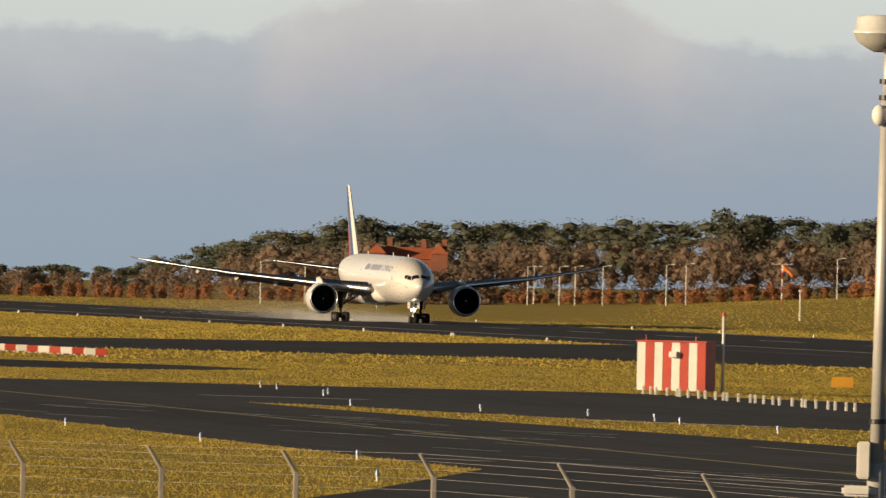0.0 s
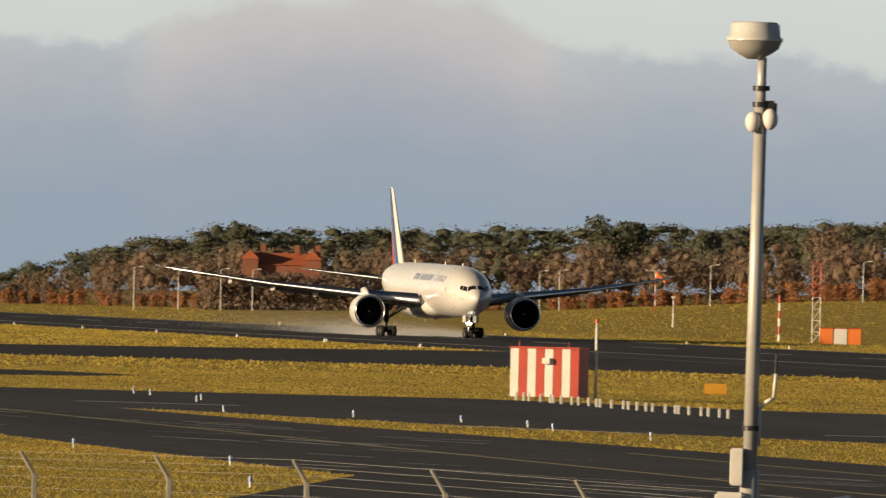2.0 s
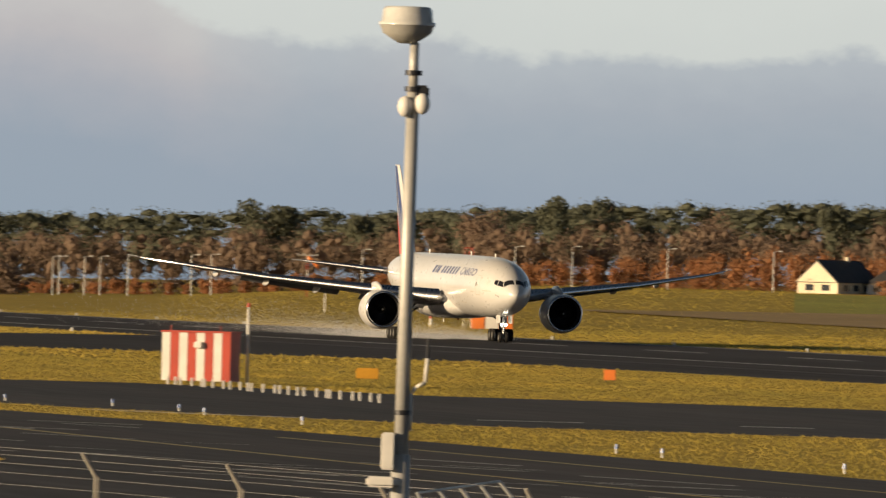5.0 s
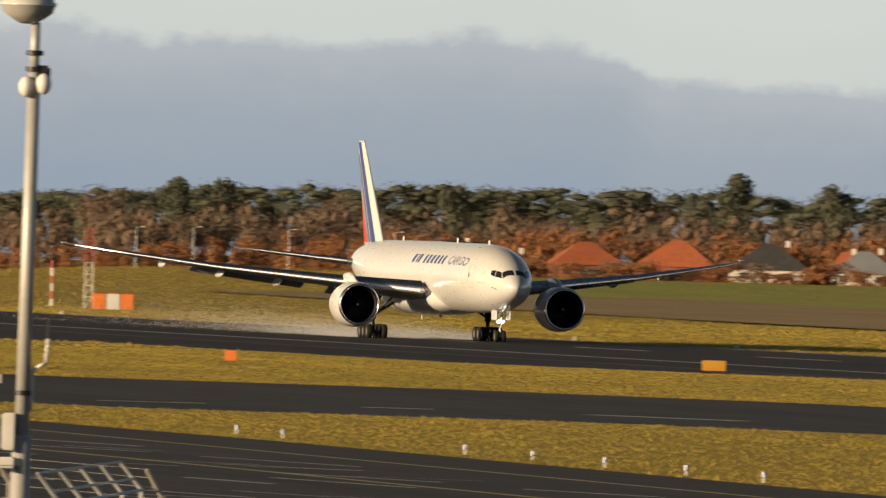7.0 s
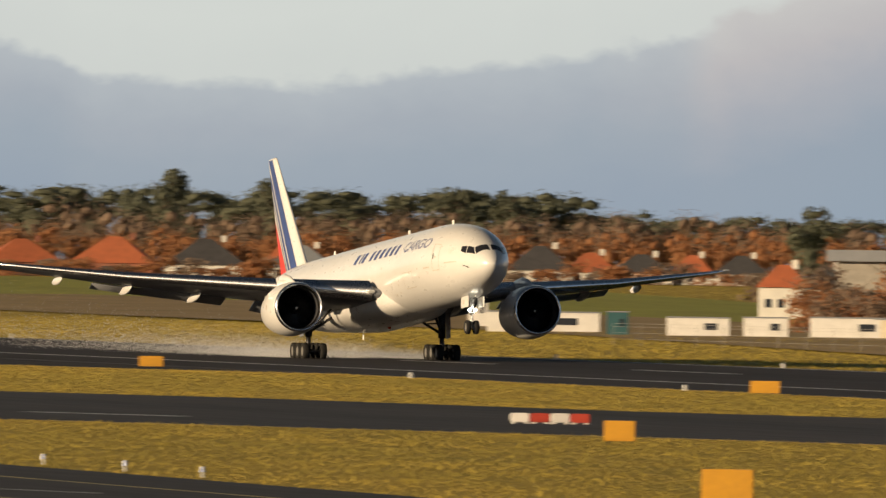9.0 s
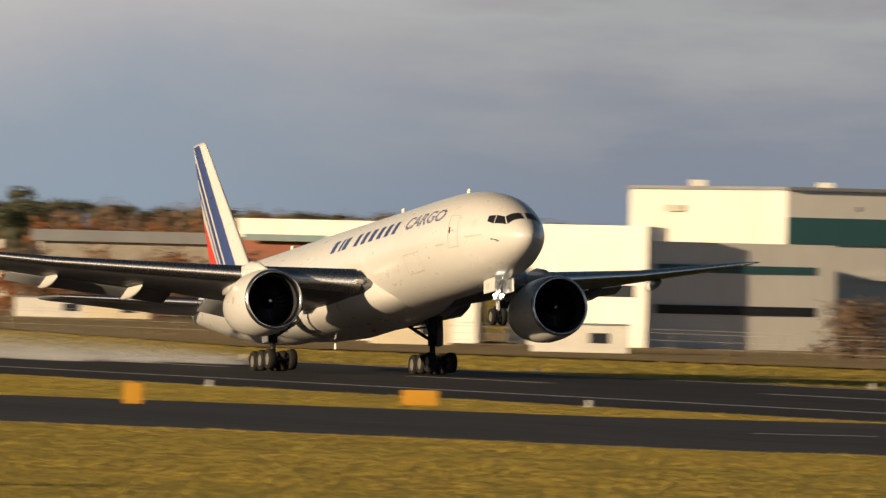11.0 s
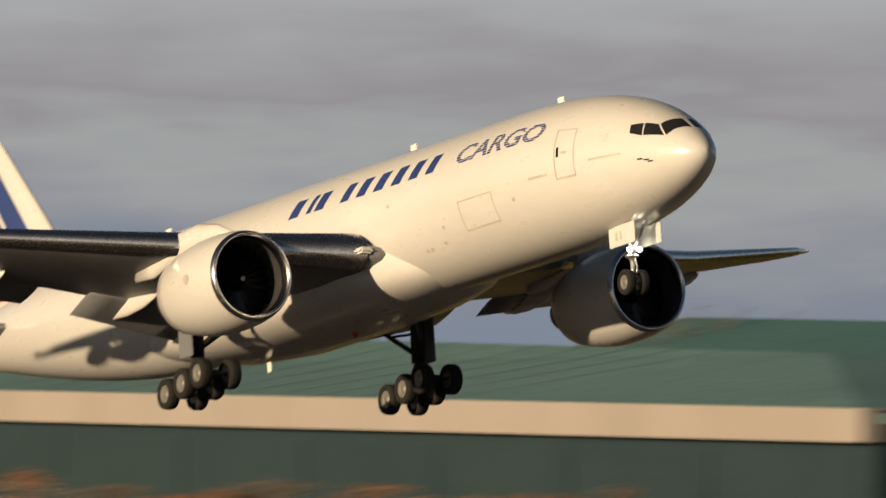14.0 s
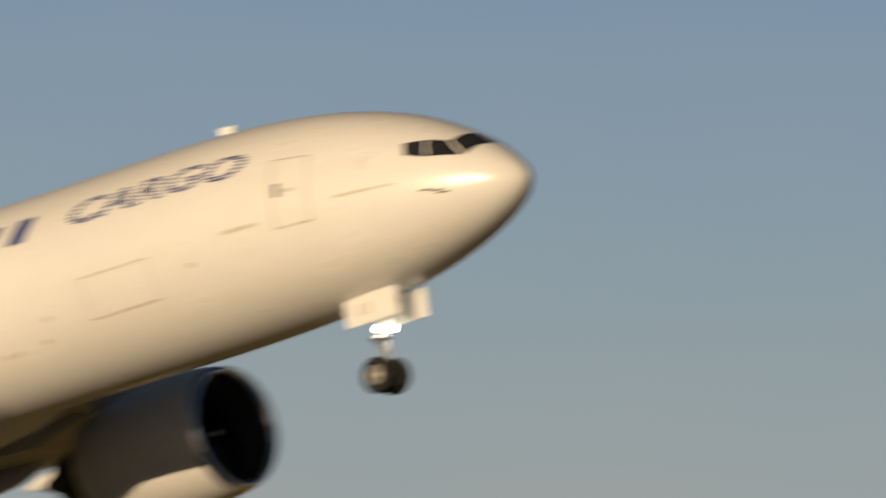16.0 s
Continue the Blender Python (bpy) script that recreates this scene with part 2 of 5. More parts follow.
M_GALV = material("galvanised_steel", (.52, .51, .49), (.40, .40, .385), rough=.5, metal=.25, scale=1.5)
M_CONC = material("concrete", (.36, .33, .28), (.25, .23, .20), rough=.85, scale=1.2)
M_BOXWHITE = material("white_enamel", (.74, .72, .68), (.60, .58, .54), rough=.5, scale=.8)
M_BOXRED = material("red_enamel", (.46, .055, .03), (.36, .045, .025), rough=.5, scale=.8)
M_YELLOW = material("yellow_enamel", (.58, .29, .02), (.46, .23, .02), rough=.5, scale=.8)
M_ORANGE = material("orange_enamel", (.78, .22, .04), (.64, .17, .03), rough=.5, scale=.8)
M_BLUECAP = material("blue_lens", (.05, .14, .42), (.04, .10, .32), rough=.3, scale=3)
M_CREAM = material("cream_render", (.70, .62, .46), (.58, .51, .38), rough=.9, scale=.4)
M_HARLING = material("white_harling", (.72, .69, .63), (.60, .57, .52), rough=.9, scale=.5)
M_SLATE = material("slate_roof", (.065, .062, .065), (.04, .039, .042), rough=.7, scale=.8)
M_TILE = material("clay_tile_roof", (.42, .115, .045), (.30, .085, .035), rough=.85, scale=.8)
M_BRICK = material("red_sandstone", (.26, .10, .06), (.19, .07, .045), rough=.9, scale=.6)
M_PANE = material("window_glass", (.03, .035, .045), (.02, .022, .03), rough=.12, scale=1)
M_CLAD = material("white_cladding", (.70, .68, .64), (.60, .585, .55), rough=.55, scale=.12, stretch=(1, 1, .3))
M_TEAL = material("teal_cladding", (.034, .105, .115), (.025, .085, .095), rough=.5, scale=.12, stretch=(1, 1, .3))
M_FASCIA = material("fascia_sheet", (.32, .285, .26), (.27, .24, .22), rough=.6, scale=.12, stretch=(1, 1, .3))
M_TEALROOF = material("weathered_green_roof", (.135, .255, .255), (.105, .205, .205), rough=.6, scale=.08)
M_TEALSHEET = material("teal_roof_sheet", (.065, .155, .165), (.05, .125, .135), rough=.6, scale=.08)
M_DKTEAL = material("dark_teal_wall", (.014, .034, .042), (.010, .024, .031), rough=.55, scale=.15)
M_GREYROOF = material("grey_sheet_roof", (.24, .25, .27), (.18, .19, .21), rough=.6, scale=.15)
M_BARK = material("bark", (.11, .075, .05), (.06, .042, .03), rough=.95, scale=1)
# leaf and twig colours paled, with the distance haze put into them
M_PINE = leafy("pine_needles_hazed", (.185, .195, .135), (.125, .135, .10))
M_BAREWOOD = leafy("bare_twigs_hazed", (.31, .225, .165), (.225, .165, .122))
M_RUST = leafy("rust_leaves_hazed", (.46, .225, .105), (.33, .17, .09))
M_SOCK = material("windsock_cloth", (.85, .25, .05), (.75, .20, .04), rough=.8, scale=1)
M_LAMPGLASS = material("lamp_glass", (.62, .62, .60), (.50, .50, .49), rough=.2, scale=3)
M_HEADLIGHT = glowing("landing_light", (1.0, .90, .68), 22.0)


M_SPRAY = leafy("water_spray", (.85, .85, .85), (.75, .75, .75), rand=.3)


# ---------- mesh helpers ----------
def shade(me, smooth=True):
    me.polygons.foreach_set("use_smooth", [smooth] * len(me.polygons))


def mesh_ob(name, verts, faces, mat, parent=None, label="", smooth=False):
    me = bpy.data.meshes.new(name)
    me.from_pydata([tuple(map(float, v)) for v in verts], [], [tuple(map(int, f)) for f in faces])
    if smooth:
        shade(me)
    me.materials.append(mat)
    ob = new(name, me)
    ob.parent = parent
    return tagged(ob, label)


def part(name, bm, mat, parent=None, label="", smooth=False):
    bmesh.ops.recalc_face_normals(bm, faces=bm.faces[:])
    me = bpy.data.meshes.new(name)
    bm.to_mesh(me)
    bm.free()
    if smooth:
        shade(me)
    me.materials.append(mat)
    ob = new(name, me)
    ob.parent = parent
    return tagged(ob, label)


def box(bm, cx, cy, cz, sx, sy, sz, bevel=0.0, m=None):
    """A box by centre and size."""
    r = bmesh.ops.create_cube(bm, size=1.0)
    vs = r["verts"]
    mat = Matrix.Translation((cx, cy, cz)) @ Matrix.Diagonal((sx, sy, sz, 1))
    bmesh.ops.transform(bm, matrix=(m @ mat) if m else mat, verts=vs)
    if bevel:
        es = list({e for v in vs for e in v.link_edges})
        bmesh.ops.bevel(bm, geom=es, offset=bevel, segments=2, affect="EDGES")
    return vs


def rod(bm, p, q, r0, r1=None, seg=12):
    """A tapered round bar from p to q."""
    p, q = Vector(p), Vector(q)
    r = bmesh.ops.create_cone(bm, cap_ends=True, segments=seg, radius1=r0, radius2=r0 if r1 is None else r1, depth=(q - p).length)
    turn = (q - p).to_track_quat("Z", "Y").to_matrix().to_4x4()
    bmesh.ops.transform(bm, matrix=Matrix.Translation((p + q) / 2) @ turn, verts=r["verts"])


def lathe(profile, seg=32, axis="X", cx=0, cy=0, cz=0):
    """Vertices and faces of a profile [(along, radius)] turned round an axis."""
    vs, fs = [], []
    for a, r in profile:
        for k in range(seg):
            t = 2 * math.pi * k / seg
            u, w = r * math.cos(t), r * math.sin(t)
            vs.append({"X": (cx + a, cy + u, cz + w), "Y": (cx + u, cy + a, cz + w), "Z": (cx + u, cy + w, cz + a)}[axis])
    for i in range(len(profile) - 1):
        for k in range(seg):
            j = (k + 1) % seg
            fs.append((i * seg + k, i * seg + j, (i + 1) * seg + j, (i + 1) * seg + k))
    return vs, fs


def loft(secs, cap=True):
    n = len(secs[0])
    vs = [p for s in secs for p in s]
    fs = [(i * n + k, i * n + (k + 1) % n, (i + 1) * n + (k + 1) % n, (i + 1) * n + k) for i in range(len(secs) - 1) for k in range(n)]
    if cap:
        fs += [tuple(range(n))[::-1], tuple((len(secs) - 1) * n + k for k in range(n))]
    return vs, fs


def thing(name, label, category, m=None, group="", kind=""):
    ob = tagged(new(name), label, category, group, kind)
    ob.empty_display_size = .5
    if m is not None:
        ob.matrix_basis = m
    return ob


def smooth_step(v, a, b):
    t = min(1.0, max(0.0, (v - a) / (b - a)))
    return t * t * (3 - 2 * t)


def ground_z(x, y):
    """Flat airfield, with a low rise far off behind it."""
    dist = math.hypot(x, y)
    bearing = math.degrees(math.atan2(-x, y))
    return 4.7 * smooth_step(dist, 1500, 2500) * smooth_step(-bearing, -80.3, -77.5) * smooth_step(bearing, 64, 71)


# ---------- ground, runway and taxiways ----------
def build_ground():
    radii = [0, 30, 80, 160, 300, 600, 900, 1200] + [1400 + 60 * k for k in range(20)] + [2700, 3000, 3600, 4200, 4900]
    seg = 240
    vs, fs = [], []
    for r in radii:
        for k in range(seg):
            a = 2 * math.pi * k / seg
            x, y = -math.sin(a) * r, math.cos(a) * r
            vs.append((x, y, ground_z(x, y)))
    for i in range(len(radii) - 1):
        for k in range(seg):
            j = (k + 1) % seg
            fs.append((i * seg + k, (i + 1) * seg + k, (i + 1) * seg + j, i * seg + j))
    g = mesh_ob("ground", vs, fs, M_GRASS, smooth=True)
    tagged(g, "olive and yellow winter airfield grass", "grass", kind="structure")


def slab(name, pts, z, mat, label, category, parent=None):
    """A thin paved sheet with an edge."""
    bm = bmesh.new()
    f = bm.faces.new([bm.verts.new((x, y, z)) for x, y in pts])
    if f.normal.z < 0:
        f.normal_flip()
    r = bmesh.ops.extrude_face_region(bm, geom=[f])
    bmesh.ops.translate(bm, vec=(0, 0, -.3), verts=[v for v in r["geom"] if isinstance(v, bmesh.types.BMVert)])
    ob = part(name, bm, mat, parent)
    PAVED.append(pts)
    return tagged(ob, label, category, kind="structure") if parent is None else ob


def stripe(name, x0, y0, x1, y1, width, z, mat, parent):
    d = Vector((x1 - x0, y1 - y0)).normalized() * width / 2
    bm = bmesh.new()
    bm.faces.new([bm.verts.new((x, y, z)) for x, y in ((x0 - d.y * -1, y0 - d.x), (x1 + d.y, y1 - d.x), (x1 - d.y, y1 + d.x), (x0 - d.y, y0 + d.x))])
    return part(name, bm, mat, parent)


PAVED = []


def build_paving():
    runway = slab("runway", [(-3600, 220), (1200, 220), (1200, 281), (-3600, 281)], .040, M_ASPHALT, "dark grooved asphalt runway with white markings", "runway")
    for side in (CENTRE - 24.9, CENTRE + 20.6):
        stripe("edge_line", -3550, side, 1150, side, .9, .052, M_LINE, runway)
    for k in range(62):
        x = -2982.3 + k * 61.2
        stripe("centre_dash", x, CENTRE, x + 25.5, CENTRE, .9, .052, M_LINE, runway)
    slab("taxiway_far", [(-1105, 80), (-1137, 152), (-1165, 188), (-1200, 221), (-780, 221), (-800, 212), (-841, 203), (-947, 200), (-985, 176), (-995, 160), (-1010, 136), (-1018, 80)],
         .025, M_ASPHALT, "dark asphalt link taxiway", "taxiway")
    slab("taxiway_stub", [(-886, 80), (-873, 114), (-852, 124), (-832, 127), (-815, 119), (-811, 107), (-812, 80)], .025, M_ASPHALT, "short dark asphalt stub", "taxiway")
    mid = slab("taxiway_middle", [(-735, 90), (-722, 112), (-716, 130), (-680, 141), (-662, 160), (-634, 173), (-593, 182), (-567, 195), (-543, 206), (-536, 221), (-428, 221), (-434, 197), (-447, 176),
                                  (-480, 164), (-505, 153), (-537, 136), (-552, 117), (-585, 105), (-622, 98), (-640, 90)], .025, M_WET, "damp dark asphalt taxiway", "taxiway")
    near = slab("taxiway_near", [(-1000, 72), (-430, 73.5), (-385, 62), (-330, 46), (-262, 30), (-120, 22), (-120, 106), (-400, 105), (-460, 104.3), (-505, 102.4), (-535, 100.4), (-577, 96.8), (-623, 94.8), (-735, 92.5), (-1000, 92)], .032, M_WET, "damp dark asphalt taxiway with faded yellow lines", "taxiway")
    stripe("yellow_line", -990, 83, -430, 88, .35, .044, M_YLINE, near)
    stripe("yellow_line", -430, 88, -200, 94, .35, .044, M_YLINE, near)
    stripe("yellow_line", -500, 97, -200, 102, .3, .044, M_YLINE, near)
    for x0, y0, x1, y1 in ((-659, 97, -652, 105), (-580, 103.4, -567, 111), (-571.6, 133.7, -570.3, 137), (-573.4, 121, -572, 126), (-563.5, 143, -553, 148), (-496.8, 195, -494.7, 200)):
        stripe("white_bar", x0, y0, x1, y1, 1.2, .037, M_LINE, mid)
    # thin white strips: sky glints off the wet joints, painted on
    rng = random.Random(5)
    for k in range(64):
        x, y = rng.uniform(-620, -330), rng.uniform(75, 93)
        stripe("wet_joint_glint", x, y, x + rng.uniform(3, 14), y + rng.uniform(1.0, 4.0), rng.uniform(.10, .34), .045, M_LINE, near)
    low = ((77.6, 1880), (76.6, 1760), (75.5, 1640), (73.5, 1400), (71.0, 980), (67.5, 890), (63.5, 775), (57.0, 640))
    high = ((77.6, 1895), (76.6, 1930), (75.5, 1960), (73.5, 1800), (71.0, 1440), (67.5, 1060), (63.5, 850), (57.0, 700))
    verge("rough_ground", low, high, .12, M_SCRUBLAND, "pale brown rough ground beyond the runway")
    verge("green_field", high[1:5], ((76.6, 2330), (75.5, 2340), (73.5, 2330), (71.0, 1700)), .10, M_FIELD, "strip of greener field before the houses")


def verge(name, near, far, lift, mat, label):
    """A strip laid over the ground between two lines of (bearing, distance)."""
    bm = bmesh.new()
    rows = []
    for (b0, d0), (b1, d1) in zip(near, far):
        (xa, ya), (xb, yb) = polar(b0, d0), polar(b1, d1)
        rows.append([bm.verts.new((xa + (xb - xa) * u / 8, ya + (yb - ya) * u / 8, ground_z(xa + (xb - xa) * u / 8, ya + (yb - ya) * u / 8) + lift)) for u in range(9)])
    for r0, r1 in zip(rows, rows[1:]):
        for u in range(8):
            bm.faces.new((r0[u], r1[u], r1[u + 1], r0[u + 1]))
    tagged(part(name, bm, mat, smooth=True), label, "ground", kind="structure")


def paved(x, y):
    """Which of the places lie on paving."""
    inside = np.zeros(len(x), bool)
    for poly in PAVED:
        odd = np.zeros(len(x), bool)
        for (xa, ya), (xb, yb) in zip(poly, poly[1:] + poly[:1]):
            if ya != yb:
                odd ^= ((ya > y) != (yb > y)) & (x < (xb - xa) * (y - ya) / (yb - ya) + xa)
        inside |= odd
    return inside


def build_grass():
    """Blades in uneven clumps over the verges, thinner and larger with distance."""
    rng = np.random.default_rng(11)
    V = []
    for x0, x1, y0, y1, dense, tall, wide in ((-560, -250, 20, 76, 9.0, .065, .06), (-900, -300, 72, 222, 3.6, .08, .08), (-1700, -900, 80, 222, .6, .15, .22),
                                              (-1700, -300, 280, 420, .5, .14, .18), (-2480, -1200, 100, 700, .11, .15, .24)):
        n = int((x1 - x0) * (y1 - y0) * dense)
        x, y = rng.uniform(x0, x1, n), rng.uniform(y0, y1, n)
        keep = ~paved(x, y)
        x, y = x[keep], y[keep]
        n = len(x)
        clump = np.sin(x * .21 + 2.0 * np.sin(y * .37)) * np.sin(y * .83 + 1.6 * np.sin(x * .13)) + .6 * np.sin(x * .9) * np.sin(y * 2.3)
        h = tall * (.55 + .9 * rng.random(n)) * (1 + .35 * clump)
        z = np.array([ground_z(a, b) for a, b in zip(x, y)]) if x0 < -1800 else np.zeros(n)
        a = rng.uniform(0, math.pi, n)
        ux, uy = np.cos(a) * wide / 2, np.sin(a) * wide / 2
        lx, ly = rng.normal(0, .35, n) * h, rng.normal(0, .35, n) * h
        V.append(np.stack([np.stack([x - ux, y - uy, z - .02], 1), np.stack([x + ux, y + uy, z - .02], 1), np.stack([x + lx, y + ly, z + h], 1)], 1).reshape(-1, 3))
    v = np.concatenate(V)
    me = bpy.data.meshes.new("grass")
    me.from_pydata(v, [], np.arange(len(v)).reshape(-1, 3))
    me.materials.append(M_TUFT)
    tagged(new("grass", me), "rough yellow-green winter grass on the verges", "grass", kind="stuff")


build_ground()
build_paving()
build_grass()


# ---------- the aircraft: x ahead, y to its left, z up, origin on the ground between the main wheels ----------
STATIONS = [  # x, centre z, half width, half height
    (32.25, 4.86, .04, .04), (32.15, 4.87, .30, .28), (31.85, 4.90, .66, .62), (31.3, 4.98, 1.05, 1.03), (30.4, 5.11, 1.52, 1.52), (29.2, 5.26, 1.99, 2.02),
    (27.6, 5.40, 2.44, 2.48), (25.6, 5.53, 2.78, 2.82), (23, 5.63, 3.02, 3.03), (20, 5.68, 3.1, 3.1), (10, 5.80, 3.1, 3.1), (2, 5.90, 3.1, 3.1),
    (-7, 5.96, 3.1, 3.1), (-12, 6.06, 3.09, 3.02), (-17, 6.37, 2.90, 2.74), (-21.5, 6.72, 2.45, 2.28), (-25.5, 6.98, 1.78, 1.68), (-28.5, 7.10, 1.12, 1.12),
    (-30.8, 7.14, .45, .66), (-31.8, 7.12, .08, .38)]


def station(x):
    """Centre height, half width and half height of the fuselage at x (smooth between stations)."""
    xs = [s[0] for s in STATIONS]
    x = max(min(x, xs[0]), xs[-1])
    i = max(k for k in range(len(xs) - 1) if xs[k] >= x)
    p0, p1, p2, p3 = (STATIONS[min(max(j, 0), len(xs) - 1)] for j in (i - 1, i, i + 1, i + 2))
    t = (p1[0] - x) / (p1[0] - p2[0])
    res = []
    for c in (1, 2, 3):
        h = p1[0] - p2[0]
        m1 = (p2[c] - p0[c]) / max(p0[0] - p2[0], 1e-6) * h if i > 0 else p2[c] - p1[c]
        m2 = (p3[c] - p1[c]) / max(p1[0] - p3[0], 1e-6) * h if i + 2 < len(xs) else p2[c] - p1[c]
        lim = 3 * abs(p2[c] - p1[c])
        m1, m2 = max(-lim, min(lim, m1)), max(-lim, min(lim, m2))
        res.append((2 * t ** 3 - 3 * t * t + 1) * p1[c] + (t ** 3 - 2 * t * t + t) * m1 + (-2 * t ** 3 + 3 * t * t) * p2[c] + (t ** 3 - t * t) * m2)
    return res


def skin(x, ang, off=0.0, side=-1):
    """A point on the fuselage skin: ang degrees down from the crown, side -1 starboard, +1 port."""
    zc, ry, rz = station(x)
    a = radians(ang)
    return (x, side * (ry + off) * math.sin(a), zc + (rz + off) * math.cos(a))


def skin_patch(name, corners, mat, parent, off=.012, side=-1, nu=6, nv=4, label=""):
    """A patch on the skin; corners as (x, angle): two along the top edge, two along the bottom edge."""
    (xa, aa), (xb, ab), (xc, ac), (xd, ad) = corners
    vs, fs = [], []
    for i in range(nu + 1):
        u = i / nu
        for j in range(nv + 1):
            v = j / nv
            x = (xa * (1 - u) + xb * u) * (1 - v) + (xd * (1 - u) + xc * u) * v
            a = (aa * (1 - u) + ab * u) * (1 - v) + (ad * (1 - u) + ac * u) * v
            vs.append(skin(x, a, off, side))
    for i in range(nu):
        for j in range(nv):
            k = i * (nv + 1) + j
            fs.append((k, k + 1, k + nv + 2, k + nv + 1))
    return mesh_ob(name, vs, fs, mat, parent, label, smooth=True)


def airfoil(n=14):
    c = [(1 - math.cos(math.pi * k / n)) / 2 for k in range(n + 1)]
    th = [5 * (.2969 * math.sqrt(v) - .126 * v - .3516 * v * v + .2843 * v ** 3 - .1036 * v ** 4) for v in c]
    return [(a, t) for a, t in zip(c[::-1], th[::-1])] + [(a, -t * .75) for a, t in zip(c[1:-1], th[1:-1])]


FOIL = airfoil()


def wing_secs(rows, side):
    """Sections of a wing from rows (span, leading x, leading z, chord, thickness, twist degrees)."""
    secs = []
    for y, lx, lz, ch, tk, tw in rows:
        s, c = math.sin(radians(tw)), math.cos(radians(tw))
        secs.append([(lx - ch * (a * c + t * tk * s * 0), side * y, lz - ch * a * s + ch * t * tk) for a, t in FOIL])
    return secs if side > 0 else [s[::-1] for s in secs]


def blend_rows(rows, y):
    for r0, r1 in zip(rows, rows[1:]):
        if r0[0] <= y <= r1[0]:
            t = (y - r0[0]) / (r1[0] - r0[0])
            return [a + (b - a) * t for a, b in zip(r0, r1)]
    return list(rows[-1])


WING = [(2.2, 11.4, 4.15, 14.9, .13, 1.5), (3.3, 10.7, 4.35, 14.0, .125, 1.5), (10.5, 5.66, 5.15, 9.96, .105, 1.0), (20, -1.0, 6.15, 6.4, .095, .5), (29.5, -7.6, 7.5, 3.0, .09, 0), (31.4, -9.9, 7.85, 1.75, .085, 0), (32.4, -11.4, 8.1, .75, .08, 0)]
STAB = [(1.0, -22.2, 6.95, 7.8, .10, 0), (2.4, -23.4, 7.05, 7.0, .10, 0), (10.3, -28.9, 7.95, 2.75, .09, 0), (11.05, -30.0, 8.03, 1.4, .08, 0)]


def wheel(name, x, y, z, radius, width, parent):
    hw = width / 2
    prof = [(-hw * .75, radius * .56), (-hw * .98, radius * .64), (-hw, radius * .80), (-hw * .86, radius * .94), (-hw * .5, radius), (hw * .5, radius), (hw * .86, radius * .94), (hw, radius * .80), (hw * .98, radius * .64), (hw * .75, radius * .56)]
    vs, fs = lathe(prof, 28, "Y")
    mesh_ob("tyre", vs, fs, M_TYRE, parent, "black worn rubber tyre", True).location = (x, y, z)
    vs, fs = lathe([(-hw * .7, .01), (-hw * .72, radius * .22), (-hw * .45, radius * .30), (-hw * .5, radius * .46), (-hw * .8, radius * .58), (hw * .8, radius * .58), (hw * .5, radius * .46), (hw * .45, radius * .3), (hw * .72, radius * .22), (hw * .7, .01)], 24, "Y")
    mesh_ob("rim", vs, fs, M_RIM, parent, "pale metal wheel rim", True).location = (x, y, z)


def thing_part(name, parent, loc):
    ob = new(name)
    ob.empty_display_size = .2
    ob.parent = parent
    ob.location = loc
    return ob


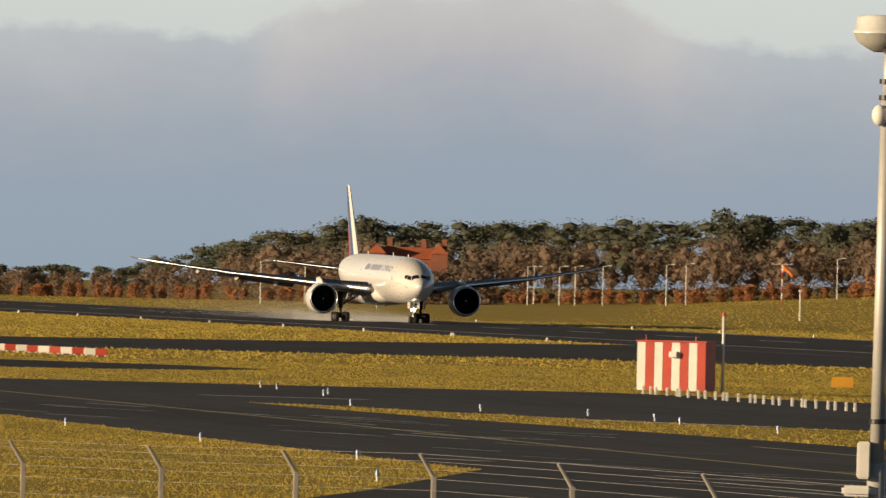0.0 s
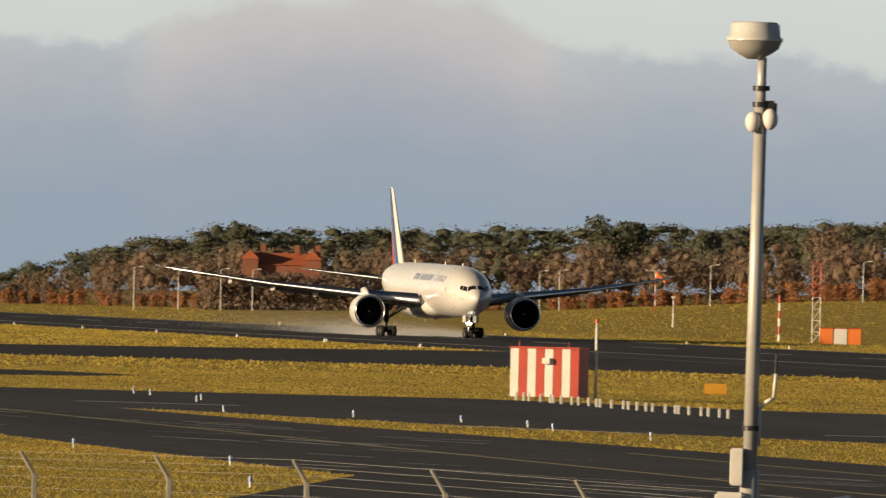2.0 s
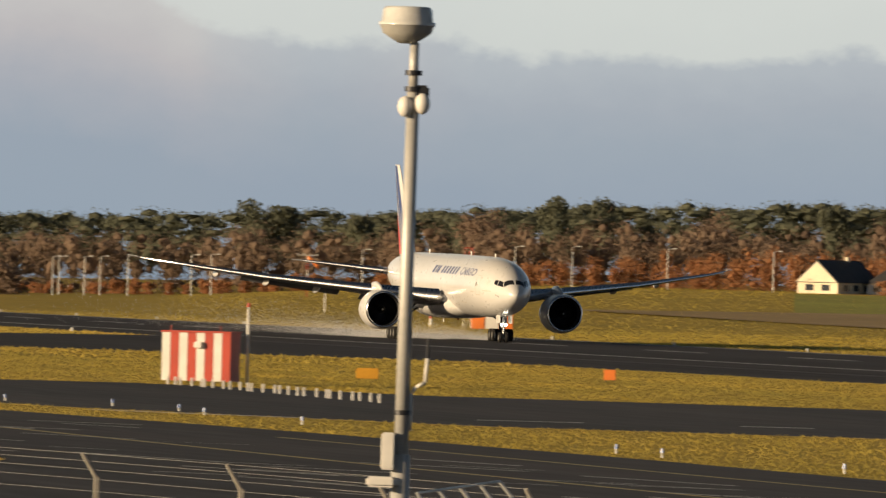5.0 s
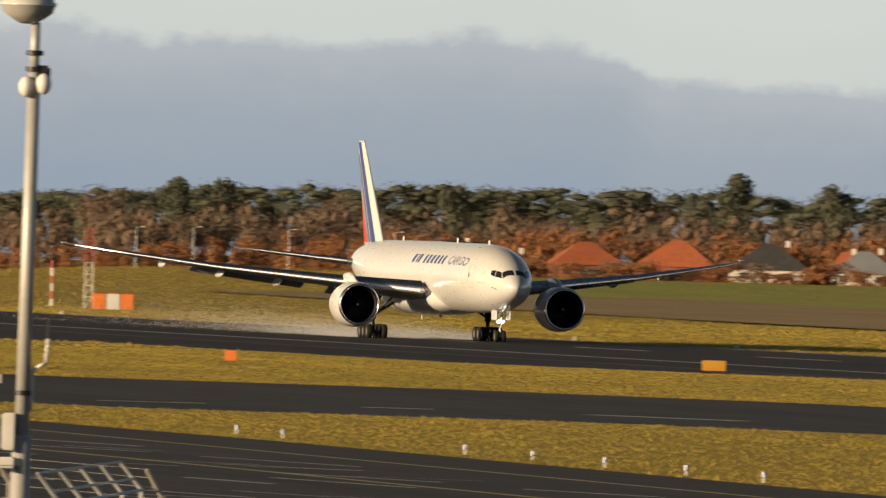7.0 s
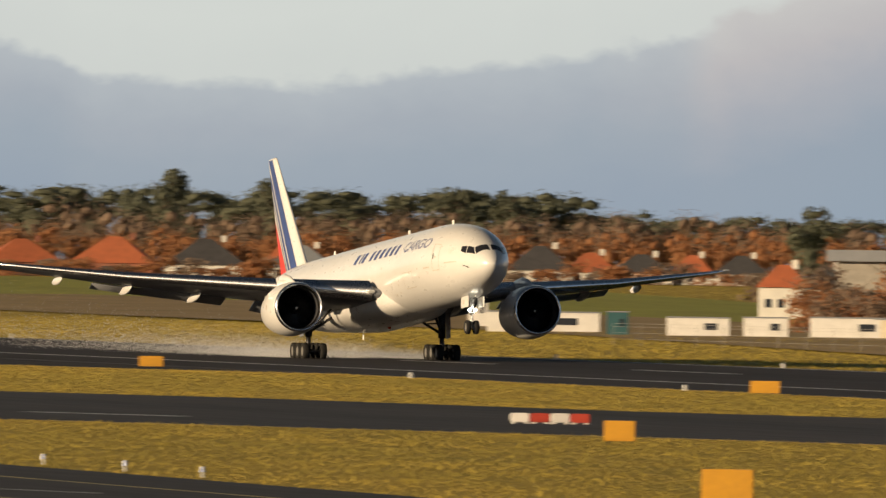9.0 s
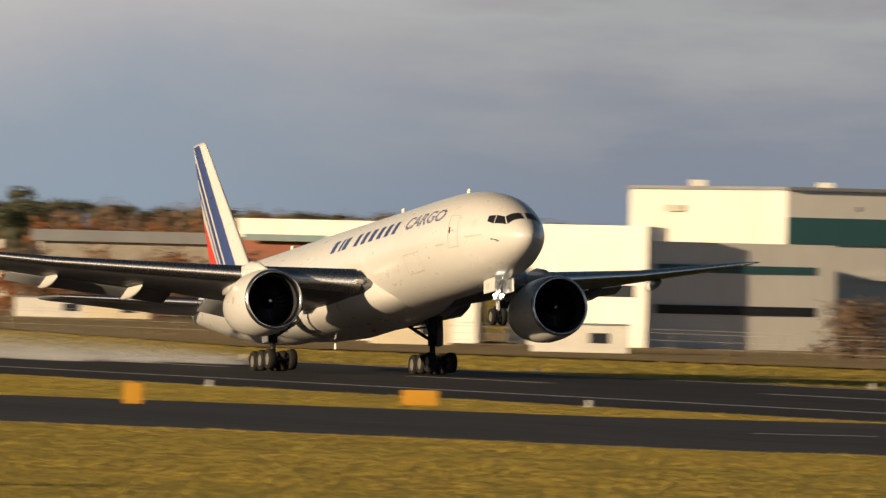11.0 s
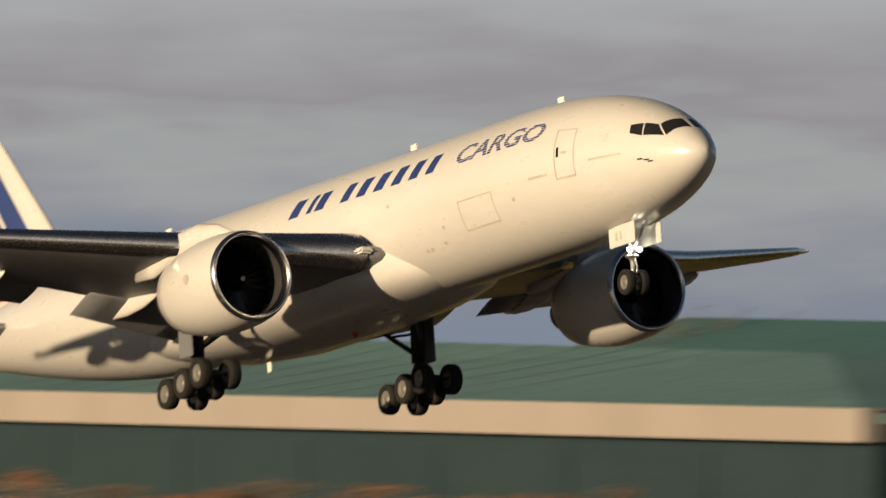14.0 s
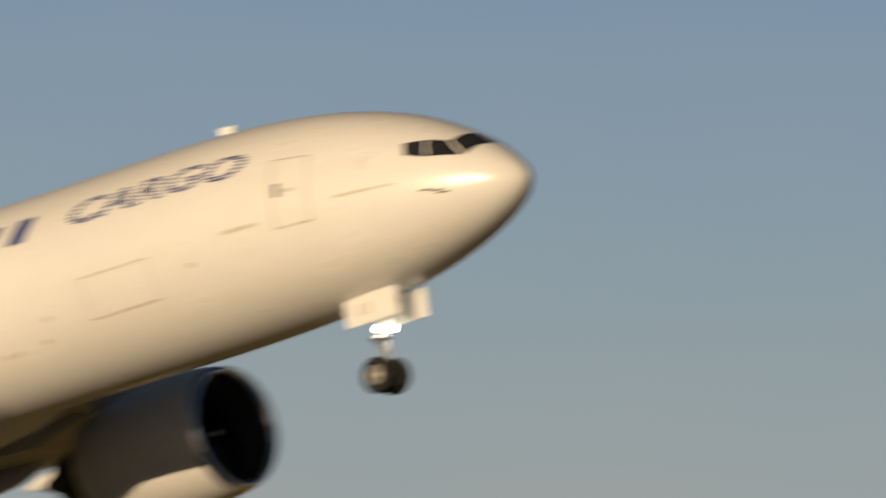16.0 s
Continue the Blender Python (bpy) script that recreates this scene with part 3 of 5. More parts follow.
def build_aircraft():
    ac = thing("cargo_aircraft", "white twin-engined cargo jet airliner with blue and red striped tail fin", "airplane")
    # fuselage
    xs = []
    for a, b in zip(STATIONS, STATIONS[1:]):
        n = 3 if a[0] > 25 or a[0] < -10 else 4
        xs += [a[0] + (b[0] - a[0]) * k / n for k in range(n)]
    xs.append(STATIONS[-1][0])
    secs = []
    for x in xs:
        zc, ry, rz = station(x)
        secs.append([(x, ry * math.sin(2 * math.pi * k / 56), zc + rz * math.cos(2 * math.pi * k / 56)) for k in range(56)])
    vs, fs = loft(secs)
    mesh_ob("fuselage", vs, fs, M_WHITE, ac, "glossy off-white painted fuselage", True)
    # belly fairing
    fair = [(14.5, 4.0, .9, .6), (13, 3.95, 1.9, 1.05), (11, 3.95, 2.8, 1.4), (8, 3.98, 3.45, 1.6), (3, 4.0, 3.65, 1.7), (-3, 4.02, 3.6, 1.68), (-7, 4.15, 3.2, 1.5), (-10.5, 4.4, 2.3, 1.1), (-13.5, 4.7, 1.1, .6)]
    secs = [[(x, ry * math.copysign(abs(math.sin(t)) ** .8, math.sin(t)), zc + rz * math.copysign(abs(math.cos(t)) ** .8, math.cos(t))) for t in (2 * math.pi * k / 36 for k in range(36))] for x, zc, ry, rz in fair]
    vs, fs = loft(secs)
    mesh_ob("belly_fairing", vs, fs, M_WHITE, ac, "", True)
    # wings, each turning a little at its root as it takes the load
    for side, wname in ((-1, "wing_starboard"), (1, "wing_port")):
        piv = Vector((0, side * 3.0, 4.4))
        wing = thing_part("wing", ac, piv)
        wings.append((wing, side, piv))
        off = lambda pts: [(p[0], p[1] - piv.y, p[2] - piv.z) for p in pts]
        vs, fs = loft(wing_secs(WING, side))
        mesh_ob("wing_box", off(vs), fs, M_GREYPAINT, wing, "grey painted wing", True)
        # bright leading edge
        nose = [(c, t) for c, t in [(.075, .55), (.04, .42), (.018, .29), (.005, .16), (0, 0), (.005, -.13), (.018, -.22), (.045, -.33)]]
        secs = []
        for y in [3.4, 5, 7, 9, 10.5, 13, 16, 20, 24, 27, 29.5, 31.4]:
            yy, lx, lz, ch, tk, tw = blend_rows(WING, y)
            secs.append([(lx - ch * c + .035, side * y, lz - ch * c * math.sin(radians(tw)) + ch * tk * t * 1.04 + (.02 if t > 0 else -.02)) for c, t in nose])
        vs, fs = loft(secs, cap=False)
        n = len(nose)
        fs = [f for f in fs if not ({f[0] % n, f[1] % n} == {0, n - 1})]
        mesh_ob("slat", off(vs), fs, M_SLAT, wing, "pale metal leading edge", True)
        # flaps let out a little
        for y0, y1, cf in ((4.2, 9.0, 2.7), (11.2, 21.0, 1.7)):
            secs = []
            for k in range(6):
                y = y0 + (y1 - y0) * k / 5
                yy, lx, lz, ch, tk, tw = blend_rows(WING, y)
                te, tz = lx - ch, lz - ch * math.sin(radians(tw))
                c = cf * (1 - .25 * k / 5)
                secs.append([(te + .5 * c - c * a * .97, side * y, tz - .12 - .30 * c * a + c * t * .12) for a, t in FOIL])
            vs, fs = loft(secs)
            mesh_ob("flap", off(vs), fs, M_GREYPAINT, wing, "", True)
        for y, length, rad in ((7.2, 5.6, .42), (13.6, 5.0, .38), (18.6, 4.2, .33), (23.6, 3.2, .26)):
            yy, lx, lz, ch, tk, tw = blend_rows(WING, y)
            te = lx - ch
            prof = [(0, .02), (.08, .45), (.25, .85), (.5, 1.0), (.75, .8), (.92, .4), (1, .04)]
            secs = [[(te + length * .62 - length * u, side * (y + rad * .55 * r * math.sin(t)), lz - .16 - rad * .55 - .45 * u * rad + rad * 1.25 * r * math.cos(t)) for t in (2 * math.pi * k / 16 for k in range(16))] for u, r in prof]
            vs, fs = loft(secs)
            mesh_ob("flap_fairing", off(vs), fs, M_WHITE, wing, "white canoe-shaped flap track fairing", True)
        bm = bmesh.new()
        box(bm, 10.55, side * 3.55 - piv.y, 4.42 - piv.z, .75, .62, .26, .09)
        part("root_light", bm, M_LAMPGLASS, wing, "clear wing root landing light")
        bm = bmesh.new()
        box(bm, -11.35, side * 32.1 - piv.y, 8.05 - piv.z, .5, .5, .1, .03)
        part("tip_light", bm, M_LAMPGLASS, wing)
    # tailplane
    for side in (-1, 1):
        vs, fs = loft(wing_secs(STAB, side))
        st = mesh_ob("tailplane", vs, fs, M_GREYPAINT, ac, "grey horizontal tailplane", True)
        nose = [(.06, .5), (.02, .3), (0, 0), (.02, -.24), (.05, -.36)]
        secs = []
        for y in (2.6, 5, 8, 10.3):
            yy, lx, lz, ch, tk, tw = blend_rows(STAB, y)
            secs.append([(lx - ch * c + .03, side * y, lz + ch * tk * t + (.015 if t > 0 else -.015)) for c, t in nose])
        vs, fs = loft(secs, cap=False)
        fs = [f for f in fs if not ({f[0] % 5, f[1] % 5} == {0, 4})]
        mesh_ob("leading_edge", vs, fs, M_BARE, st, "", True)
    # fin with its stripes
    lead = lambda z: -19.9 - (z - 8.7) * .930
    trail = lambda z: -27.9 - (z - 8.7) * .360
    secs = []
    for z in (8.0, 9.2, 10.6, 12.2, 14, 16, 17.6, 18.2, 18.42):
        l, c = lead(z), lead(z) - trail(z)
        c2 = c if z < 18.3 else c * .9
        secs.append([(l - (c - c2) * .6 - c2 * a, c2 * .10 * t * (1 if t > 0 else 1.333), z) for a, t in FOIL])
    vs, fs = loft(secs)
    fin = mesh_ob("tail_fin", vs, fs, M_WHITE, ac, "white fin with slanting blue and red stripes", True)

    def fin_y(s, z):
        c = lead(z) - trail(z)
        a = max(1e-4, min(1, s / c))
        return c * .10 * 5 * (.2969 * math.sqrt(a) - .126 * a - .3516 * a * a + .2843 * a ** 3 - .1036 * a ** 4)

    def fin_stripe(name, s0a, s0b, s1a, s1b, z0, z1, mat, side):
        vs, fs, n = [], [], 24
        rows = 0
        for k in range(n + 1):
            z = z0 + (z1 - z0) * k / n
            u = (z - 9.0) / 9.4
            c = (lead(z) - trail(z)) * .985
            a, b = min(s0a + (s1a - s0a) * u, c), min(s0b + (s1b - s0b) * u, c)
            for j in range(5):
                s = a + (b - a) * j / 4
                vs.append((lead(z) - s, side * (fin_y(s, z) + .02), z))
            rows += 1
        for k in range(rows - 1):
            for j in range(4):
                i = k * 5 + j
                fs.append((i, i + 1, i + 6, i + 5))
        mesh_ob(name, vs, fs, mat, fin, "", True)

    for side in (-1, 1):
        fin_stripe("blue_stripe", 1.66, 3.5, .97, 2.35, 8.9, 18.3, M_BLUE, side)
        fin_stripe("blue_stripe", 3.9, 4.5, 2.8, 3.3, 8.9, 17.2, M_BLUE, side)
        fin_stripe("blue_stripe", 4.85, 5.05, 3.8, 4.0, 8.9, 15.6, M_BLUE, side)
        fin_stripe("red_stripe", 5.3, 9.0, 5.3, 9.0, 8.9, 13.3, M_RED, side)
    # engines
    for side in (-1, 1):
        ex, ey, ez = 11.7, side * 9.55, 3.08
        eng = thing_part("engine", ac, (ex, ey, ez))
        vs, fs = lathe([(-.22, 1.90), (-.5, 1.965), (-1.0, 2.02), (-1.8, 2.06), (-2.8, 2.05), (-3.8, 1.93), (-4.6, 1.78), (-5.3, 1.62), (-5.32, 1.52), (-4.6, 1.5)], 56)
        mesh_ob("nacelle", vs, fs, M_WHITE, eng, "white engine cowling", True)
        vs, fs = lathe([(-.45, 1.615), (-.2, 1.655), (-.06, 1.70), (0, 1.76), (-.02, 1.82), (-.10, 1.87), (-.22, 1.905)], 56)
        mesh_ob("inlet_lip", vs, fs, M_BARE, eng, "bare metal inlet lip", True)
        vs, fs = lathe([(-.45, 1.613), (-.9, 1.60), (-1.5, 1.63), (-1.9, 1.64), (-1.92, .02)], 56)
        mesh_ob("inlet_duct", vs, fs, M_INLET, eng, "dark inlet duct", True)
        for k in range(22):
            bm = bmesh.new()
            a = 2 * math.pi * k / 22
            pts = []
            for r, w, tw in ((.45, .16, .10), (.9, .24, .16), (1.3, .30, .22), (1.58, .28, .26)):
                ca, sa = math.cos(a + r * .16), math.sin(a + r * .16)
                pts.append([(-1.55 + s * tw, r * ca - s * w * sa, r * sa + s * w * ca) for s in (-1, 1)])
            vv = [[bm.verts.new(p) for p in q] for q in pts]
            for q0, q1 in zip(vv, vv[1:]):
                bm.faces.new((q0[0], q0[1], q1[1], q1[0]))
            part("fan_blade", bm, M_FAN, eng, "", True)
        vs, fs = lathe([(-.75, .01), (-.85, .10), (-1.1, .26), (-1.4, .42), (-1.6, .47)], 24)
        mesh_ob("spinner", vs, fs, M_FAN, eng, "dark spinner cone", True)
        vs, fs = lathe([(-.735, .01), (-.80, .075), (-.86, .105)], 16)
        mesh_ob("spinner_mark", vs, fs, M_BOXWHITE, eng, "small white mark on the spinner tip", True)
        vs, fs = lathe([(-4.6, 1.2), (-5.6, 1.08), (-6.6, .82), (-7.0, .70), (-7.0, .5), (-7.9, .12), (-8.0, .01)], 32)
        mesh_ob("exhaust_cone", vs, fs, M_DARK, eng, "heat-darkened exhaust cone", True)
        pyl = [(-1.3, 1.95, .10, .12), (-2.6, 2.25, .22, .35), (-4.2, 2.35, .26, .55), (-6, 2.25, .25, .55), (-8.2, 1.75, .22, .5), (-9.8, 1.55, .08, .2)]
        secs = [[(x, w * math.cos(t), z + hh * math.sin(t)) for t in (2 * math.pi * k / 12 for k in range(12))] for x, z, w, hh in pyl]
        vs, fs = loft(secs)
        mesh_ob("pylon", vs, fs, M_WHITE, eng, "", True)
        # strake and small round mark on the cowling
        bm = bmesh.new()
        bmesh.ops.create_circle(bm, cap_ends=True, radius=.22, segments=18)
        bmesh.ops.transform(bm, matrix=Matrix.Translation((-2.0, side * -1 * -2.075, .1)) @ Matrix.Rotation(radians(90), 4, "X"), verts=bm.verts[:])
        part("cowl_mark", bm, M_SEAM, eng)
    # cockpit glazing
    for side in (-1, 1):
        for c in ([(30.74, 5), (30.48, 41), (30.98, 58), (31.36, 5)], [(30.42, 43), (29.86, 48), (30.02, 67), (30.90, 60)], [(29.80, 49), (29.26, 56), (29.36, 67), (29.96, 68)]):
            skin_patch("cockpit_window", c, M_GLASS, ac, .014, side, 6, 6, "dark cockpit window")
    # doors, seams and small marks
    for side in (-1, 1):
        for xa, xb, a0, a1, fr in ((25.05, 26.35, 62, 103, .06), (17.6, 20.3, 98, 121, .04)):
            for c in ([(xa, a0), (xb, a0), (xb, a0 + 1), (xa, a0 + 1)], [(xa, a1), (xb, a1), (xb, a1 + 1.5), (xa, a1 + 1.5)], [(xa, a0), (xa + fr, a0), (xa + fr, a1), (xa, a1)], [(xb - fr, a0), (xb, a0), (xb, a1), (xb - fr, a1)]):
                skin_patch("door_seam", c, M_SEAM, ac, .010, side, 3, 8)
        skin_patch("door_handle", [(25.22, 78), (25.36, 78), (25.36, 86), (25.22, 86)], M_DARK, ac, .02, side, 2, 2)
        skin_patch("door_placard", [(25.5, 82), (25.85, 82), (25.85, 84), (25.5, 84)], M_SEAM, ac, .02, side, 2, 2)
        skin_patch("name_bar", [(27.2, 92), (29.0, 90), (29.0, 92), (27.2, 94)], M_SEAM, ac, .010, side, 6, 2)
        skin_patch("type_bar", [(23.2, 97), (24.5, 97), (24.5, 99), (23.2, 99)], M_SEAM, ac, .010, side, 4, 2)
        skin_patch("round_badge", [(27.7, 67), (28.25, 67), (28.25, 77), (27.7, 77)], material_badge, ac, .010, side, 4, 4)
        for x, a in ((29.9, 99), (30.2, 101), (30.35, 104)):
            skin_patch("probe_plate", [(x - .12, a), (x + .12, a), (x + .12, a + 2), (x - .12, a + 2)], M_DARK, ac, .03, side, 2, 2)
        for x, a in ((16, 112), (15.6, 124), (14.4, 126), (14.0, 126), (21.8, 108), (12, 83)):
            skin_patch("vent_plate", [(x - .1, a), (x + .1, a), (x + .1, a + 3), (x - .1, a + 3)], M_SEAM, ac, .012, side, 2, 2)
        for x in (-3, -10):
            skin_patch("skin_joint", [(x, 20), (x + .025, 20), (x + .025, 130), (x, 130)], M_SEAM, ac, .004, side, 1, 20)
    # livery: plain slanting blue bars for the airline's name, the striped word behind it
    for side in (-1, 1):
        x = 3.35
        lens = [1.3, .5, 1.25, None, 1.15, 1.25, 1.3, 1.25, 1.2, 1.1]
        for w in lens:
            if w is None:
                x += .75
                continue
            a0, a1, sl = 52.0, 68.0, .30
            u0, u1 = x, x + w - .12
            st = (u1 - u0) * (.66 if w > .6 else 1.0)
            skin_patch("name_bar", [(u0 + sl, a0), (u0 + st + sl, a0), (u0 + st, a1), (u0, a1)], M_BLUE, ac, .014, side, 3, 6, "plain dark blue lettering bar")
            x += w + .19
        word(ac, "CARGO", 17.15, 24.2, 52.0, 68.0, .30, side)
    # aerials
    for x, s in ((21.3, .34), (9.25, .42), (-12, .42)):
        bm = bmesh.new()
        box(bm, x, 0, station(x)[0] + station(x)[2] + s * .45, .5, .06, s, .02)
        part("aerial", bm, M_BOXWHITE, ac, "small white blade aerial")
    bm = bmesh.new()
    box(bm, -4.0, 0, 2.1, .35, .05, .5, .02)
    part("aerial", bm, M_BOXWHITE, ac)
    bm = bmesh.new()
    bmesh.ops.create_uvsphere(bm, u_segments=12, v_segments=8, radius=.14)
    bmesh.ops.translate(bm, vec=(3.4, 0, 2.25), verts=bm.verts[:])
    part("beacon", bm, M_BOXRED, ac, "red belly beacon", True)
    # nose gear
    bm = bmesh.new()
    rod(bm, (26.0, 0, .55), (26.0, 0, 1.5), .095)
    rod(bm, (26.0, 0, 1.45), (26.1, 0, 3.1), .15)
    rod(bm, (26.0, 0, 1.7), (27.3, 0, 3.0), .07)
    rod(bm, (26.0, -.42, .53), (26.0, .42, .53), .08)
    rod(bm, (26.2, 0, .75), (26.37, 0, 1.1), .04)
    rod(bm, (26.37, 0, 1.1), (26.2, 0, 1.5), .04)
    box(bm, 26.0, 0, 1.62, .34, .5, .14, .03)
    gear = part("nose_gear", bm, M_STEEL, ac, "bright steel nose landing gear leg", True)
    for y in (-.33, .33):
        wheel("nose_wheel", 26.0, y, .53, .53, .36, gear)
    for y in (-.62, .62):
        bm = bmesh.new()
        box(bm, 26.35, y, 2.42, 2.0, .05, .85, .02)
        door = part("gear_door", bm, M_WHITE, ac, "open white nose gear door")
        for dx in (-.16, .16):
            bm = bmesh.new()
            box(bm, 26.0 + dx + .1, y + math.copysign(.035, y), 2.42, .16, .012, .34)
            part("code_bar", bm, M_SEAM, door)
    for y in (-.24, .24):
        bm = bmesh.new()
        r = bmesh.ops.create_uvsphere(bm, u_segments=14, v_segments=10, radius=.11)
        bmesh.ops.translate(bm, vec=(26.23, y, 1.85), verts=r["verts"])
        part("taxi_light", bm, M_HEADLIGHT, gear, "lit nose gear landing light", True)
    # main gear
    for side in (-1, 1):
        gx, gy = -.65, side * 5.4
        bm = bmesh.new()
        rod(bm, (gx, gy, .7), (gx, gy, 1.9), .19)
        rod(bm, (gx, gy, 1.8), (gx + .1, gy, 4.4), .30)
        rod(bm, (gx, gy, 2.1), (gx + 2.0, gy - side * 1.3, 3.8), .10)
        rod(bm, (gx, gy, 2.1), (gx - .2, gy - side * 2.4, 3.6), .11)
        rod(bm, (gx + .9, gy - side * .6, 2.9), (gx - .1, gy - side * 1.3, 2.9), .06)
        rod(bm, (gx - .25, gy, .9), (gx - .5, gy, 1.4), .06)
        rod(bm, (gx - .5, gy, 1.4), (gx - .2, gy, 1.95), .06)
        leg = part("main_gear", bm, M_DARK, ac, "dark main landing gear leg with braces", True)
        bm = bmesh.new()
        box(bm, gx, gy + side * .52, 2.75, 1.15, .07, 1.9, .03)
        part("gear_door", bm, M_GREYPAINT, ac, "grey main gear leg door")
        truck = thing_part("bogie", ac, (gx, gy, .66))
        trucks.append((truck, (gx, gy, .66)))
        bm = bmesh.new()
        rod(bm, (-1.5, 0, 0), (1.5, 0, 0), .16)
        for ax in (-1.45, 0, 1.45):
            rod(bm, (ax, -.75, 0), (ax, .75, 0), .10)
        part("bogie_beam", bm, M_DARK, truck, "", True)
        for ax in (-1.45, 0, 1.45):
            for wy in (-.70, .70):
                wheel("main_wheel", ax, wy, 0, .66, .52, truck)
    return ac


def word(parent, text, x0, x1, a0, a1, slant, side):
    """A word wrapped onto the fuselage in fine horizontal blue lines."""
    cu = bpy.data.curves.new("word", "FONT")
    cu.body, cu.resolution_u, cu.offset = text, 4, .022
    tmp = bpy.data.objects.new("word", cu)
    scene.collection.objects.link(tmp)
    bpy.context.view_layer.update()
    me0 = tmp.evaluated_get(bpy.context.evaluated_depsgraph_get()).to_mesh()
    pts = np.array([v.co[:] for v in me0.vertices])
    polys = [list(p.vertices) for p in me0.polygons]
    bpy.data.objects.remove(tmp)
    lo, hi = pts.min(0), pts.max(0)
    u, v = (pts[:, 0] - lo[0]) / (hi[0] - lo[0]), (pts[:, 1] - lo[1]) / (hi[1] - lo[1])
    bm = bmesh.new()
    bv = [bm.verts.new((a, b, 0)) for a, b in zip(u, v)]
    for p in polys:
        try:
            bm.faces.new([bv[i] for i in p])
        except ValueError:
            pass
    bmesh.ops.triangulate(bm, faces=bm.faces[:])
    n = 7
    keep = bmesh.new()
    for k in range(n):
        c = bm.copy()
        for lim, sgn in (((k + .08) / n, 1), ((k + .74) / n, -1)):
            bmesh.ops.bisect_plane(c, geom=c.verts[:] + c.edges[:] + c.faces[:], plane_co=(0, lim, 0), plane_no=(0, sgn, 0), clear_inner=True)
        for f in c.faces:
            try:
                keep.faces.new([keep.verts.new(w.co) for w in f.verts])
            except ValueError:
                pass
        c.free()
    bm.free()
    for w in keep.verts:
        uu, vv = w.co.x, w.co.y
        if side > 0:
            uu = 1 - uu
        x = x0 + (x1 - x0 - slant) * uu + slant * vv
        w.co = skin(x, a1 + (a0 - a1) * vv, .015, side)
    return part("striped_word", keep, M_BLUE, parent, "the word CARGO in thin blue lines")


wings, trucks = [], []
material_badge = material("badge_grey", (.62, .60, .57), (.50, .48, .46), rough=.4, scale=4)
aircraft = build_aircraft()


# ---------- woods ----------
BALL = []


def ball():
    if not BALL:
        bm = bmesh.new()
        bmesh.ops.create_icosphere(bm, subdivisions=1, radius=1.0)
        bm.verts.ensure_lookup_table()
        BALL.extend((np.array([v.co[:] for v in bm.verts]), np.array([[v.index for v in f.verts] for f in bm.faces])))
        bm.free()
    return BALL


def leaves(rng, blobs, count, size, flat=.6, core=.72):
    """Leaf clumps over the skins of ellipsoids (centre, radii), with a lumpy core in each: vertices and faces."""
    vol = np.array([b[1][0] * b[1][1] + b[1][0] * b[1][2] for b in blobs])
    pick = rng.choice(len(blobs), count, p=vol / vol.sum())
    cen, rad = np.array([b[0] for b in blobs])[pick], np.array([b[1] for b in blobs])[pick]
    d = rng.normal(size=(count, 3))
    d /= np.linalg.norm(d, axis=1)[:, None]
    c = cen + rad * d * ((1.08 if core else 1.18) - (.4 if core else .8) * rng.random(count) ** 1.4 + .12 * np.abs(rng.normal(size=count)))[:, None]
    nrm = d / rad
    nrm /= np.linalg.norm(nrm, axis=1)[:, None]
    nrm += rng.normal(size=(count, 3)) * .8
    a = np.cross(nrm, rng.normal(size=(count, 3)))
    a /= np.linalg.norm(a, axis=1)[:, None] + 1e-9
    b = np.cross(nrm, a)
    b /= np.linalg.norm(b, axis=1)[:, None] + 1e-9
    s = size * (.5 + rng.random((count, 1)))
    v = np.stack([c - a * s, c + b * s * flat, c + a * s, c - b * s * flat], 1).reshape(-1, 3)
    faces = np.arange(count * 4).reshape(-1, 4).tolist()
    if core:
        bv, bf = ball()
        vs, k = [v], len(v)
        for o, r in blobs:
            vs.append(np.array(o) + bv * np.array(r) * core * (1 + .12 * rng.normal(size=(len(bv), 1))))
            faces += (bf + k).tolist()
            k += len(bv)
        v = np.concatenate(vs)
    return v, faces


def crown_blobs(rng, kind, top, wide):
    if kind == "pine":
        blobs = [((rng.normal() * wide * .35, rng.normal() * wide * .35, top * rng.uniform(.62, .93)), (wide * rng.uniform(.3, .5), wide * rng.uniform(.3, .5), top * rng.uniform(.05, .10))) for _ in range(9)]
        blobs.append(((0, 0, top * .5), (wide * .55, wide * .55, top * .30)))
    else:
        blobs = [((rng.normal() * wide * .3, rng.normal() * wide * .3, top * rng.uniform(.35, .80)), (wide * rng.uniform(.3, .5), wide * rng.uniform(.3, .5), top * rng.uniform(.12, .2))) for _ in range(7)]
        blobs.append(((0, 0, top * .4), (wide * .5, wide * .5, top * .36)))
        blobs.append(((0, 0, top * .14), (wide * .7, wide * .7, top * .16)))
    return blobs


def skyline(bearing, table):
    bs = sorted(table)
    return float(np.interp(bearing, [b for b, _ in bs], [z for _, z in bs]))


PINE_TOP = [(84, 6), (81.95, 6.5), (81.7, 10.5), (81.3, 14.5), (80.9, 17.3), (80.0, 17.8), (79.2, 19.3), (78.5, 19.8), (77.5, 22.5), (76.4, 23.6), (75.5, 23.8), (74.5, 23.6), (73.5, 23.8), (72.8, 22), (72, 21), (71, 19.6), (69.2, 18)]
SCRUB_TOP = [(84, 3), (80.2, 3.5), (79.4, 4.4), (79.1, 6.4), (78.6, 6.2), (78.4, 9.0), (77, 14), (76.4, 15.8), (75.4, 17), (74, 17.3), (72.7, 18), (71.5, 17.5), (69.2, 15)]


